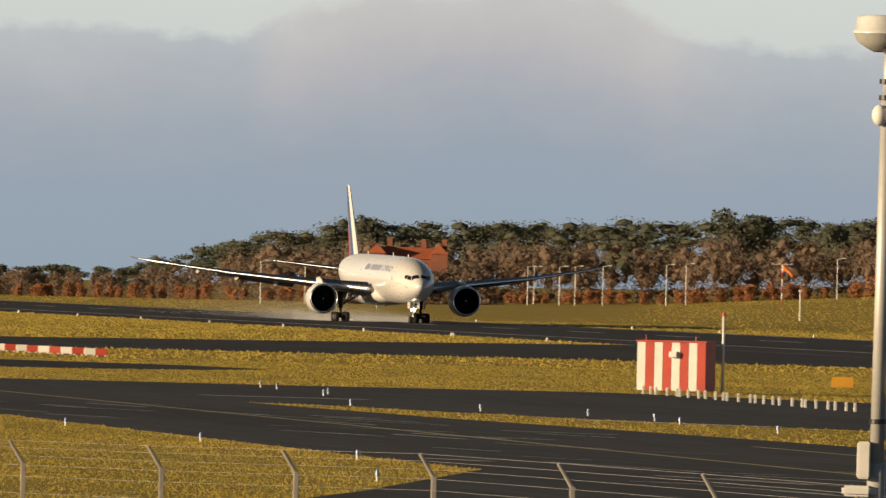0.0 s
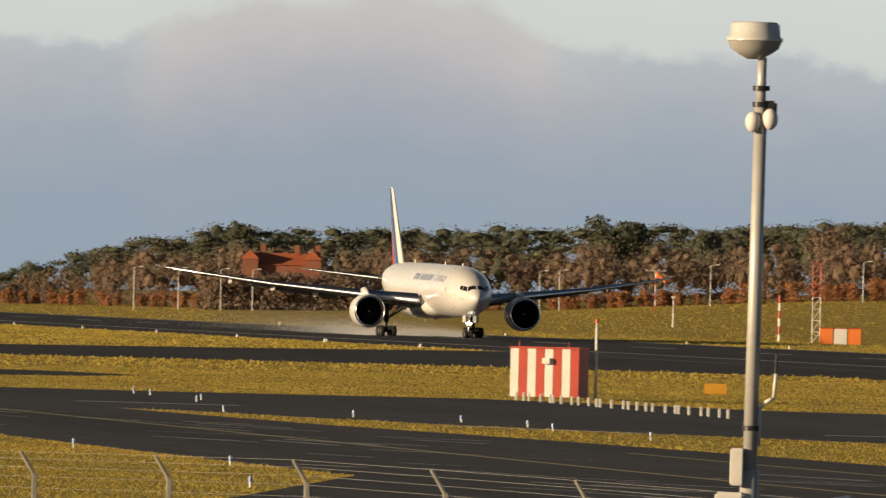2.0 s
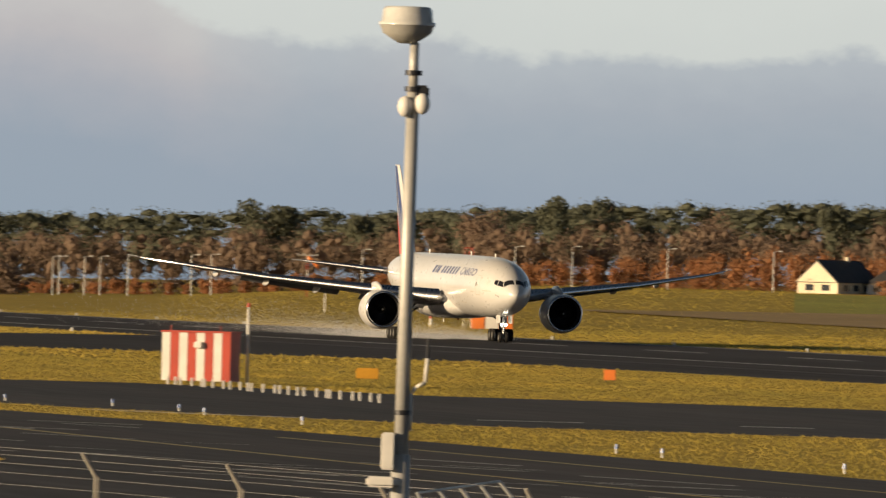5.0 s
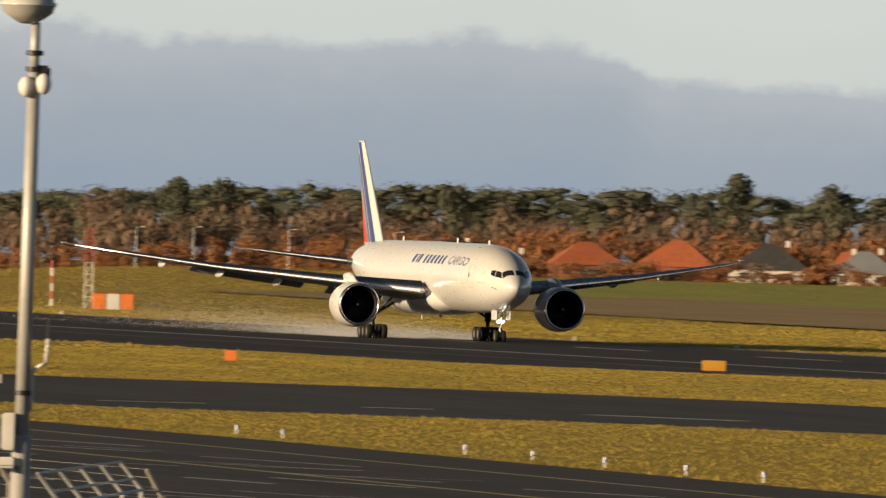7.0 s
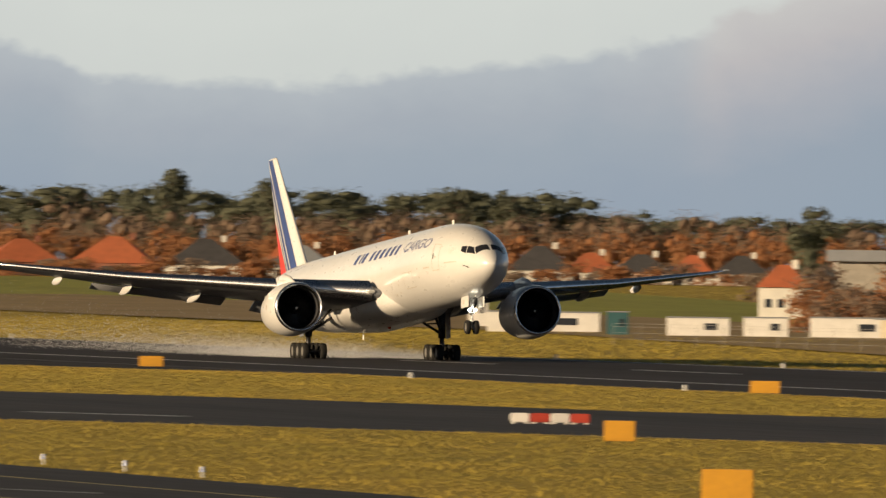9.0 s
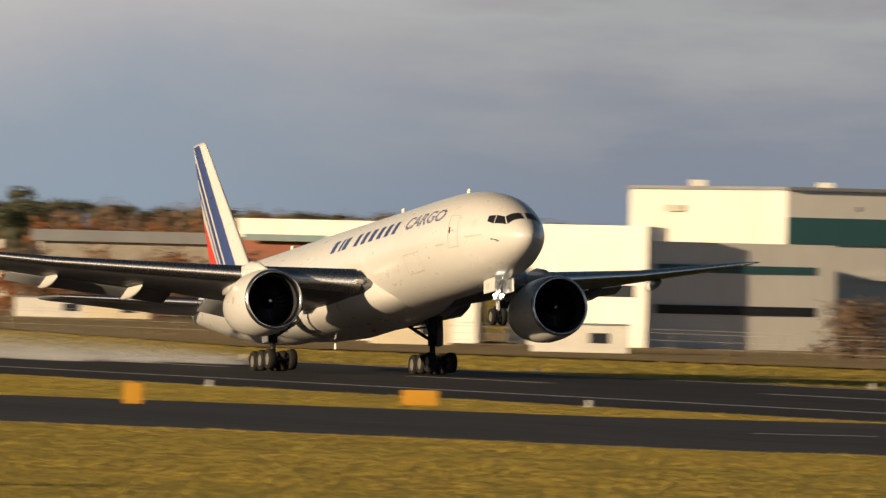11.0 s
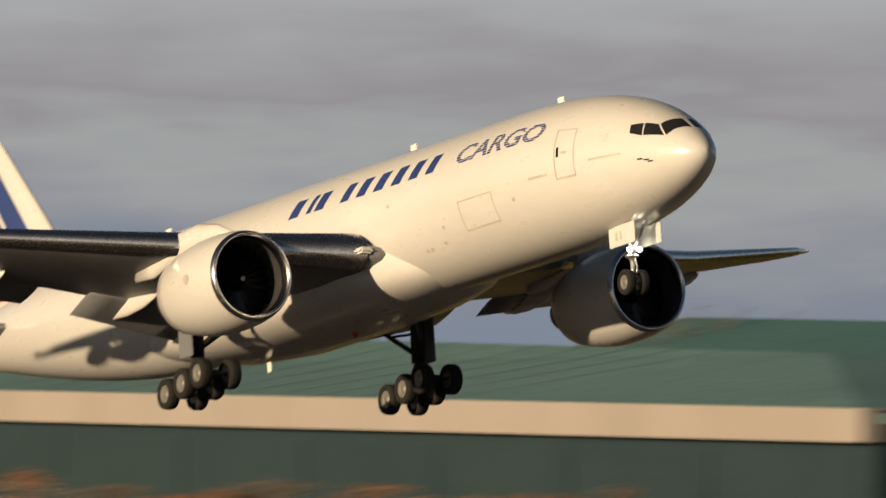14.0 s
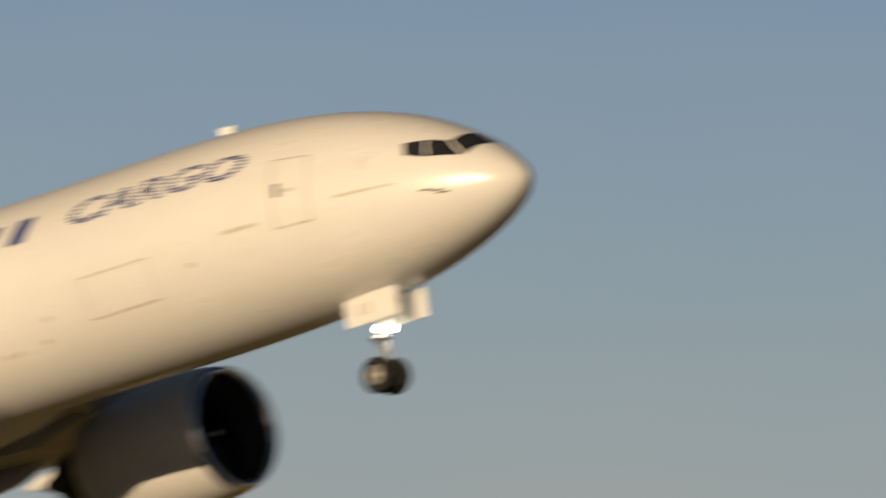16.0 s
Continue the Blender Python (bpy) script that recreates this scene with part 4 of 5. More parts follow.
def build_woods():
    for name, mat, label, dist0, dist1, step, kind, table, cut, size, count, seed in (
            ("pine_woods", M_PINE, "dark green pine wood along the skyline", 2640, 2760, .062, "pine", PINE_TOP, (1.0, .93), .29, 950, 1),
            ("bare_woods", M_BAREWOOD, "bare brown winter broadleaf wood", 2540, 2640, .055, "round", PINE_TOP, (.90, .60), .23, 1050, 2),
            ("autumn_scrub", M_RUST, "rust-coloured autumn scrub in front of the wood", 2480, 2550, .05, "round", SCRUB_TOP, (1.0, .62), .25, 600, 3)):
        rng = np.random.default_rng(seed)
        V, F, k = [], [], 0
        b = 84.0
        while b > 69.2:
            d = rng.uniform(dist0, dist1)
            x, y = polar(b + rng.normal() * .03, d)
            g = ground_z(x, y)
            top = (skyline(b, table) - EYE) * d / 2650 + EYE - g
            top *= rng.uniform(*cut[::-1])
            top *= 1.06
            if kind == "pine" and b < 73.2:
                top *= .86
            if seed == 2 and b < 73.6:
                top *= 1.12
            if top > 2:
                wide = top * .42 * rng.uniform(.8, 1.3)
                v, f = leaves(rng, crown_blobs(rng, kind, top, wide), count, size, .5, .62 if kind == "pine" else .42)
                v[:, 2] = np.maximum(v[:, 2], .05)
                V.append(v + (x, y, g))
                F += [[i + k for i in q] for q in f]
                k += len(v)
            b -= step * rng.uniform(.7, 1.3)
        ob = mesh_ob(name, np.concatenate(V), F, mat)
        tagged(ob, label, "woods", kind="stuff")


def tree(bearing, dist, top, wide, kind, mat, label, seed, count=900, size=.75):
    rng = np.random.default_rng(seed)
    x, y = polar(bearing, dist)
    g = ground_z(x, y)
    h = (top - EYE) * 1.0 + EYE - g
    t = thing("tree", label, "tree", pose(x, y, g), "trees")
    bm = bmesh.new()
    rod(bm, (0, 0, 0), (0, 0, h * .75), h * .022 + .08, h * .008, 8)
    for k in range(9):
        a, z = k * 2.4, h * (.3 + .06 * k)
        rod(bm, (0, 0, z), (math.cos(a) * wide * .7, math.sin(a) * wide * .7, z + h * .18), h * .008, h * .003, 5)
    part("trunk", bm, M_BARK, t)
    fine = kind == "round" and dist < 1000
    v, f = leaves(rng, crown_blobs(rng, kind, h, wide), count, size, .25 if fine else .55, 0 if kind == "round" else .6)
    mesh_ob("crown", v, f, mat, t)


def build_trees():
    p = "dark windswept pine standing above the wood"
    for i, (b, top, w) in enumerate(((79.13, 21.4, 5.5), (79.02, 21.2, 5), (80.86, 18.6, 4.5), (78.65, 20.8, 4.5), (77.74, 23.6, 5), (77.5, 23.6, 5), (76.42, 25.2, 5), (75.11, 27.8, 5.5), (74.62, 27.0, 5), (73.77, 25.0, 5), (73.5, 24.6, 5))):
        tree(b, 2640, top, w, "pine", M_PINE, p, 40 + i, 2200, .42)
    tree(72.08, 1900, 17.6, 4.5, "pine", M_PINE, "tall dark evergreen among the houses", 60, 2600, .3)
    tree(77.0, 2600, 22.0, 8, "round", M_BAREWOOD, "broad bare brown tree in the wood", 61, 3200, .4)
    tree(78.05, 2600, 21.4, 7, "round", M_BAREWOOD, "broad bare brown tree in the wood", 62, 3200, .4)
    n = "bare winter tree by the airfield buildings"
    for i, (b, d, top, w) in enumerate(((67.15, 1230, 17.2, 5), (65.75, 880, 8.5, 4), (65.4, 960, 11.5, 5.5), (64.95, 940, 12.5, 5), (64.85, 1000, 15.6, 5), (64.2, 1010, 14.4, 7), (63.75, 1010, 14.2, 5), (64.5, 900, 9, 4.5), (65.1, 890, 6.5, 4), (66.75, 930, 8, 5), (62.9, 1020, 15.2, 4), (62.55, 1020, 14.4, 4), (60.4, 1030, 13.6, 7), (58.3, 1060, 15.2, 6), (57.9, 1060, 15.4, 6), (54.6, 960, 12.6, 6), (54.0, 960, 11.6, 6), (66.2, 905, 7, 4), (67.6, 1000, 6.5, 5), (68.1, 1010, 5.5, 5))):
        tree(b, d, top, w, "round", M_BAREWOOD, n, 70 + i, 1800, .22 if d < 1100 else .3)
    for i, (b, d, top, w) in enumerate(((66.66, 1215, 16.6, 7), (66.45, 1215, 15.6, 5), (65.55, 1000, 15.2, 5), (65.3, 1000, 17.0, 6), (65.08, 1000, 15.6, 5), (64.42, 1000, 15.4, 5), (64.2, 1000, 14.8, 5), (63.72, 1000, 15.2, 5), (63.65, 1000, 15.3, 6), (63.15, 1000, 15.4, 4), (62.75, 1000, 14.2, 6), (58.4, 960, 16.0, 6), (58.15, 960, 15.8, 5))):
        tree(b, d, top, w, "round", M_BAREWOOD, "tall bare winter tree behind the roofs", 400 + i, 2600, .24)
    for i in range(13):
        b = 65.72 - i * .11 if i < 6 else 64.38 - (i - 6) * .1
        tree(b, 812 + 6 * math.sin(i * 2.7), 5.6 + 1.3 * math.sin(i * 1.8), 2.6, "round", M_BAREWOOD if i % 3 else M_RUST, "bare brown tree in front of the white offices", 480 + i, 700, .2)
    for i in range(24):
        tree(65.05 - i * .1, 1310 + 8 * math.sin(i * 2.1), 13.4 + .9 * math.sin(i * 1.9), 6, "round", M_RUST if i % 3 == 0 else M_BAREWOOD, "brown winter tree far behind the offices", 430 + i, 1300, .34)
    for i in range(16):
        tree(66.95 - i * .105, 905 + 14 * math.sin(i * 2.3), 7.6 + 2.2 * math.sin(i * 1.7), 3.4, "round", M_BAREWOOD if i % 3 else M_RUST, "brown winter tree before the hangar", 130 + i, 1500, .2)
    for i in range(16):
        tree(71.95 - i * .11, 1405 + 15 * math.sin(i * 2.1), 6.3 + 1.4 * math.sin(i * 2.6), 3.8, "round", M_RUST if i % 2 else M_BAREWOOD, "rust-brown tree before the warehouse", 460 + i, 900, .26)
    for i in range(20):
        tree(72.1 - i * .105, 1440 + 20 * math.sin(i * 2.9), 7.4 + 2.0 * math.sin(i * 1.9), 4.2, "round", M_BAREWOOD if i % 2 else M_RUST, "brown winter tree among the houses", 150 + i, 1300, .26)
    for i in range(30):
        tree(76.15 - i * .128, 2385 + 12 * math.sin(i * 2.3), 8.2 + 1.3 * math.sin(i * 1.7), 4.6, "round", M_RUST if i % 3 else M_BAREWOOD, "brown garden bush before the houses", 300 + i, 600, .3)
    for i in range(12):
        tree(80.98 - i * .06, 2400, 7.4 + 1.2 * math.sin(i * 2.2), 5, "round", M_BAREWOOD, "bare brown tree before the red house", 180 + i, 1200, .4)
    for i in range(9):
        tree(65.4 - i * .14, 872 + 12 * math.sin(i * 2.7), 7.6 + 1.8 * math.sin(i * 1.3), 3.6, "round", M_BAREWOOD if i % 3 else M_RUST, "brown winter tree before the white offices", 230 + i, 1500, .2)
    for i in range(11):
        tree(65.25 - i * .1, 962 + 12 * math.sin(i * 2.1), 11.0 + 1.6 * math.sin(i * 1.7), 4.6, "round", M_RUST if i % 3 == 1 else M_BAREWOOD, "tall brown winter tree behind the white offices", 250 + i, 2000, .24)
    for i in range(22):
        tree(65.75 - i * .125, 824 + 5 * math.sin(i * 2.3), 2.3 + .7 * math.sin(i * 1.3), 2.4, "round", M_BAREWOOD if i % 3 else M_RUST, "low brown hedge bush before the offices", 340 + i, 600, .16)
    for i in range(14):
        tree(63.2 - i * .4, 800 - i * 6, 2.0 + .8 * math.sin(i * 1.9), 3.2, "round", M_BAREWOOD if i % 2 else M_RUST, "low brown hedge bush by the hangar", 200 + i, 700, .16)
    for i, (b, d, top, w) in enumerate(((76.1, 2380, 7.5, 5), (75.6, 2390, 8, 5), (74.7, 2380, 8.5, 4), (73.7, 2380, 8.5, 4), (73.0, 2370, 9, 5), (72.3, 2000, 8, 5), (71.8, 1800, 8.5, 6), (71.3, 1700, 7, 4), (70.6, 1500, 8, 6), (70.2, 1400, 7, 5), (73.9, 1720, 4, 4), (63.35, 840, 3.2, 3), (62.9, 840, 3.4, 4), (59.5, 760, 1.6, 3), (58.3, 750, 1.8, 3), (60.6, 780, 2, 3))):
        tree(b, d, top, w, "round", M_RUST if i % 2 == 0 else M_BAREWOOD, "rust-brown autumn bush near the buildings", 100 + i, 700, .45 if d > 1000 else .25)


# ---------- buildings ----------
def prism(bm, plan, z0, z1):
    """An upright block over a plan polygon."""
    lo = [bm.verts.new((x, y, z0)) for x, y in plan]
    hi = [bm.verts.new((x, y, z1)) for x, y in plan]
    n = len(plan)
    bm.faces.new(hi)
    bm.faces.new(lo[::-1])
    for i in range(n):
        bm.faces.new((lo[i], lo[(i + 1) % n], hi[(i + 1) % n], hi[i]))


def house(bearing, dist, width, base, ridge, roof_mat, wall_mat, hip, turn, label, group="houses", chimney=True):
    x, y = polar(bearing, dist)
    g = ground_z(x, y)
    t = thing("house", label, "house", pose(x, y, g, 0, 0, bearing - 90 + 90 + turn), group)
    depth, eave, top = width * .7, max(2.3, (base + (ridge - base) * .30) - g), ridge - g
    w, d = width / 2, depth / 2
    bm = bmesh.new()
    box(bm, 0, 0, eave / 2 - .6, width, depth, eave + 1.2)
    part("wall", bm, wall_mat, t)
    bm = bmesh.new()
    o = .4
    in_ = w * .88 if hip else 0
    lo = [bm.verts.new(p) for p in ((-w - o, -d - o, eave - .1), (w + o, -d - o, eave - .1), (w + o, d + o, eave - .1), (-w - o, d + o, eave - .1))]
    r0, r1 = bm.verts.new((-w - o + in_, 0, top)), bm.verts.new((w + o - in_, 0, top))
    bm.faces.new((lo[0], lo[1], r1, r0))
    bm.faces.new((lo[2], lo[3], r0, r1))
    bm.faces.new((lo[1], lo[2], r1))
    bm.faces.new((lo[3], lo[0], r0))
    bm.faces.new(lo[::-1])
    part("roof", bm, roof_mat, t)
    if not hip:
        for s in (-1, 1):
            bm = bmesh.new()
            bm.faces.new([bm.verts.new(p) for p in ((s * (w + o + .02), -d, eave), (s * (w + o + .02), d, eave), (s * (w + o + .02), 0, top - .35))])
            part("gable", bm, wall_mat, t)
    if chimney:
        bm = bmesh.new()
        box(bm, w * .45, 0, top + .05, .9, .7, 1.3, .04)
        part("chimney", bm, wall_mat, t)
    for u in (-.6, -.1, .45):
        bm = bmesh.new()
        box(bm, u * w, -d - .03, eave * .52, width * .13, .06, 1.2)
        part("window", bm, M_PANE, t)
    for v in (-.4, .4):
        bm = bmesh.new()
        box(bm, -w - .03, v * d, eave * .52, .06, depth * .2, 1.2)
        part("window", bm, M_PANE, t)


def build_houses():
    o2 = "brown brick house with a tall clay tile roof"
    o, s, c = "white house with an orange clay tile roof", "white bungalow with a dark slate roof", "cream gabled house with a slate roof"
    for b, w, z0, z1, rm, wm, hip, turn, lab in (
            (76.395, 14, 4.0, 11.3, M_SLATE, M_CREAM, False, 55, c), (75.80, 15.0, 5.4, 11.9, M_TILE, M_BRICK, True, 8, o2), (75.36, 16.5, 5.2, 12.6, M_TILE, M_BRICK, True, -6, o2),
            (74.93, 16, 5.1, 12.4, M_SLATE, M_HARLING, True, 0, s), (74.57, 7, 5.5, 11.2, M_TILE, M_HARLING, True, 0, o), (74.48, 14, 5.1, 11.4, M_GREYROOF, M_HARLING, True, 0, s), (73.93, 13, 5.2, 11.4, M_SLATE, M_HARLING, False, 50, c),
            (74.05, 8, 5.4, 11.2, M_TILE, M_HARLING, True, 0, o), (73.62, 9, 5.4, 10.7, M_TILE, M_HARLING, True, 0, o), (73.35, 13, 5.1, 12.0, M_SLATE, M_HARLING, True, 0, s), (73.11, 10, 5.2, 10.8, M_TILE, M_HARLING, True, 5, o),
            (72.87, 12, 5, 10.6, M_SLATE, M_HARLING, True, 0, s), (72.63, 8, 5.2, 10.6, M_TILE, M_HARLING, True, 0, o), (72.4, 11, 5, 10.6, M_SLATE, M_HARLING, True, 0, s), (76.15, 9, 5, 9.6, M_SLATE, M_HARLING, True, 0, s)):
        house(b, 2420, w, z0, z1, rm, wm, hip, turn, lab)
    for b, w, z0, z1, rm, wm, hip, turn in ((72.0, 7, 4, 8.2, M_SLATE, M_HARLING, True, 0), (71.68, 7, 2.8, 6.8, M_GREYROOF, M_HARLING, True, 0), (71.41, 10, 2.9, 9, M_SLATE, M_HARLING, False, 60), (71.05, 11, 2.7, 8.2, M_SLATE, M_HARLING, True, 0), (72.2, 7, 4, 8.4, M_TILE, M_HARLING, True, 0), (70.75, 9, 2.7, 7.5, M_TILE, M_HARLING, True, 0)):
        house(b, 1700, w, z0, z1, rm, wm, hip, turn, "small white house near the airfield fence", "houses")
    # large red house among the trees
    x, y = polar(80.66, 2450)
    t = thing("mansion", "large red sandstone house with gables and chimneys", "house", pose(x, y, 0, 0, 0, 80.6))
    bm = bmesh.new()
    box(bm, 0, 0, 4.6, 15, 9, 9.4)
    part("wall", bm, M_BRICK, t)
    for u in (-6.6, 6.0):
        bm = bmesh.new()
        box(bm, u, -1.2, 5.2, 3.2, 10, 10.4)
        part("wing_wall", bm, M_BRICK, t)
        bm = bmesh.new()
        vs = [bm.verts.new(p) for p in ((u - 1.9, -6.4, 10.3), (u + 1.9, -6.4, 10.3), (u + 1.9, 4, 10.3), (u - 1.9, 4, 10.3), (u, -6.4, 12.2), (u, 4, 12.2))]
        for f in ((0, 1, 4), (2, 3, 5), (1, 2, 5, 4), (3, 0, 4, 5), (3, 2, 1, 0)):
            bm.faces.new([vs[i] for i in f])
        part("roof", bm, M_TILE, t)
    bm = bmesh.new()
    vs = [bm.verts.new(p) for p in ((-7.6, -4.8, 9.2), (7.6, -4.8, 9.2), (7.6, 4.8, 9.2), (-7.6, 4.8, 9.2), (-7.6, 0, 11.6), (7.6, 0, 11.6))]
    for f in ((0, 1, 5, 4), (2, 3, 4, 5), (1, 2, 5), (3, 0, 4), (3, 2, 1, 0)):
        bm.faces.new([vs[i] for i in f])
    part("roof", bm, M_TILE, t)
    for u in (-4, 2.8, 7.0):
        bm = bmesh.new()
        box(bm, u, 0, 12.0, 1.1, 1.0, 2.6, .05)
        part("chimney", bm, M_BRICK, t)
    for u in (-3.2, -1, 1.2, 3.4):
        for z in (3, 6.8):
            bm = bmesh.new()
            box(bm, u, -4.53, z, 1.0, .08, 1.7)
            part("window", bm, M_PANE, t)


def building(name, label, category="building"):
    return thing(name, label, category)


def block(parent, name, mat, corners, z0, z1, label=""):
    """A wall block from corners given as (bearing, distance)."""
    bm = bmesh.new()
    prism(bm, [polar(*c) for c in corners], z0, z1)
    return part(name, bm, mat, parent, label)


def panel(parent, name, mat, a, b, z0, z1, proud=.25, thick=.3):
    """A flat band on the wall from a to b (bearing, distance), standing proud towards the airfield."""
    pa, pb = Vector(polar(*a)), Vector(polar(*b))
    n = Vector((pb.y - pa.y, pa.x - pb.x)).normalized()
    if n.dot(-pa) < 0:
        n = -n
    bm = bmesh.new()
    prism(bm, [tuple(pa + n * proud), tuple(pb + n * proud), tuple(pb - n * thick), tuple(pa - n * thick)], z0, z1)
    return part(name, bm, mat, parent)


def build_hangars():
    h = building("aircraft_hangar", "large white clad hangar with a teal band", "hangar")
    A, B, C = (69.18, 1150), (68.437, 1120), (65.2, 1148)
    block(h, "wall", M_CLAD, [A, B, C, (65.2, 1240), (69.1, 1230)], 0, 14.7)
    block(h, "roof_edge", M_GREYROOF, [(69.19, 1149.5), (68.437, 1119.4), (65.19, 1147.5), (65.19, 1241), (69.1, 1231)], 14.7, 15.0)
    panel(h, "teal_band", M_TEAL, B, C, 9.7, 12.2)
    panel(h, "lower_band", M_CLAD, B, C, 6.5, 7.0, .5)
    for b in (69.0, 68.75):
        panel(h, "vent_louvre", M_SEAM, (b, 1142), (b - .08, 1139), 12.6, 13.2, .3)
    for f in (.1, .25, .4, .55, .7, .85):
        b0 = (B[0] + (C[0] - B[0]) * f, B[1] + (C[1] - B[1]) * f)
        panel(h, "wall_vent", M_GREYROOF, b0, (b0[0] - .06, b0[1] + .8), 12.9, 13.3, .3)
    for b in (68.9, 68.3, 67.6, 67.0):
        block(h, "roof_vent", M_BOXWHITE, [(b, 1165), (b - .08, 1165), (b - .08, 1169), (b, 1169)], 15.0, 15.8)
    o = building("airport_office", "low white flat-roofed airport building", "building")
    block(o, "wall", M_CLAD, [(69.75, 1085), (69.09, 1075), (69.0, 1120), (69.75, 1120)], 0, 10.9)
    block(o, "wall", M_CLAD, [(69.10, 1078), (68.2, 1085), (68.2, 1110), (69.1, 1112)], 0, 9.6)
    panel(o, "window_band", M_PANE, (69.7, 1084.2), (69.15, 1075.9), 4.6, 5.6)
    panel(o, "window_band", M_TEAL, (69.05, 1078.4), (68.3, 1084.4), 6.9, 7.6)
    panel(o, "window_band", M_PANE, (69.05, 1078.4), (68.3, 1084.4), 3.2, 4.0)
    o = building("airport_store", "white flat-roofed store with a dark window band", "building")
    block(o, "wall", M_CLAD, [(70.6, 1085), (69.89, 1080), (69.85, 1120), (70.6, 1120)], 0, 9.9)
    panel(o, "window_band", M_PANE, (70.5, 1084.3), (69.95, 1080.4), 4.4, 5.6)
    o = building("warehouse", "long grey roofed warehouse with concrete walls", "building")
    block(o, "wall", M_CONC, [(71.95, 1500), (70.9, 1500), (70.9, 1540), (71.95, 1540)], 0, 8.8)
    block(o, "roof", M_GREYROOF, [(72.0, 1499), (70.85, 1499), (70.85, 1541), (72.0, 1541)], 8.8, 10.2)
    o = building("terminal_block", "white flat-roofed block beyond the houses", "building")
    block(o, "lower_wall", M_BRICK, [(71.03, 1482), (70.2, 1472), (70.2, 1490), (71.03, 1495)], 0, 9.8)
    block(o, "wall", M_CLAD, [(71.03, 1480), (70.2, 1470), (70.2, 1491), (71.03, 1496)], 9.8, 12.1)
    panel(o, "window_band", M_TEAL, (71.0, 1479.5), (70.25, 1470.5), 9.4, 10.2)
    t = building("stair_tower", "grey concrete stair tower with dark openings", "tower")
    block(t, "shaft", M_CONC, [(66.15, 900), (65.93, 900), (65.93, 904), (66.15, 904)], 0, 13.1)
    for z in (10.8, 7.6, 4.6):
        panel(t, "opening", M_PANE, (66.10, 900), (65.98, 900), z, z + 1.6, .06)
    w = building("office_block", "white office block with black window strips and a pyramid roof", "building")
    block(w, "wall", M_CLAD, [(65.71, 848.2), (65.03, 844.4), (65.0, 867.8), (65.7, 867.8)], 0, 5.6)
    block(w, "wall", M_CLAD, [(64.27, 844.4), (63.06, 840.4), (63.0, 867.8), (64.2, 867.8)], 0, 6.2)
    for a, b in (((65.70, 848.2), (65.04, 844.4)), ((64.1, 843.9), (63.07, 840.4))):
        panel(w, "window_strip", M_PANE, a, b, 3.6, 4.5)
        panel(w, "window_strip", M_PANE, a, b, 1.3, 2.2)
    for c, z0, z1 in (([(65.72, 847.3), (65.02, 843.4), (65.0, 869.7), (65.72, 869.7)], 5.6, 8.6), ([(63.72, 842.9), (63.05, 839.5), (63.0, 872.6), (63.95, 872.6)], 6.2, 12.3)):
        bm = bmesh.new()
        pts = [polar(*q) for q in c]
        lo = [bm.verts.new((x, y, z0)) for x, y in pts]
        mx, my = sum(p[0] for p in pts) / 4, sum(p[1] for p in pts) / 4
        hi = [bm.verts.new((mx + (x - mx) * .22, my + (y - my) * .22, z1)) for x, y in pts]
        bm.faces.new(hi)
        bm.faces.new(lo[::-1])
        for i in range(4):
            bm.faces.new((lo[i], lo[(i + 1) % 4], hi[(i + 1) % 4], hi[i]))
        part("pyramid_roof", bm, M_HARLING, w, "pale sloping roof")
    # the long hangar beside the runway
    L0 = building("long_hangar", "long low hangar with teal walls, pale fascia and green roof", "hangar")
    Y = 392.0
    xa, xb = -835.0, -Y * math.tan(radians(57.6))
    bm = bmesh.new()
    prism(bm, [(xa, Y), (xb, Y), (xb, Y + 40), (xa, Y + 40)], 0, 6.6)
    part("wall", bm, M_DKTEAL, L0, "dark teal sheet wall")
    bm = bmesh.new()
    prism(bm, [(xa - .3, Y - 1.2), (xb + .3, Y - 1.2), (xb + .3, Y + .2), (xa - .3, Y + .2)], 5.45, 7.5)
    part("fascia", bm, M_FASCIA, L0, "pale fascia")
    bm = bmesh.new()
    vs = [bm.verts.new(p) for p in ((xa, Y - 1.0, 7.5), (xb, Y - 1.0, 7.5), (-655, Y + 20, 11.0), (xa, Y + 20, 12.4), (xb, Y + 41, 7.3), (xa, Y + 41, 7.3))]
    for f in ((0, 1, 2, 3), (3, 2, 4, 5), (1, 4, 2), (0, 3, 5), (0, 5, 4, 1)):
        bm.faces.new([vs[i] for i in f])
    part("roof", bm, M_TEALROOF, L0, "weathered green sheet roof")
    n = 13
    for k in range(n):
        x0 = xa + (xb - xa) * (k + .12) / n
        x1 = xa + (xb - xa) * (k + .88) / n
        bm = bmesh.new()
        box(bm, (x0 + x1) / 2, Y - .06, 2.4, x1 - x0, .12, 4.6)
        part("hangar_door", bm, M_DKTEAL, L0)
    for k in range(30):
        xx = xa + (-665 - xa) * (k + .5) / 30
        zz = 12.44 + (11.04 - 12.44) * (xx - xa) / (-655 - xa)
        bm = bmesh.new()
        vs = [bm.verts.new(p) for p in ((xx - .12, Y - 1.0, 7.55), (xx + .12, Y - 1.0, 7.55), (xx + .12, Y + 20, zz), (xx - .12, Y + 20, zz))]
        bm.faces.new(vs)
        part("roof_seam", bm, M_GREYROOF, L0)
    S = building("second_hangar", "teal hangar with a broad shallow roof", "hangar")
    Y2 = 492.0
    xa, xb = -Y2 * math.tan(radians(59.3)), -744.0
    bm = bmesh.new()
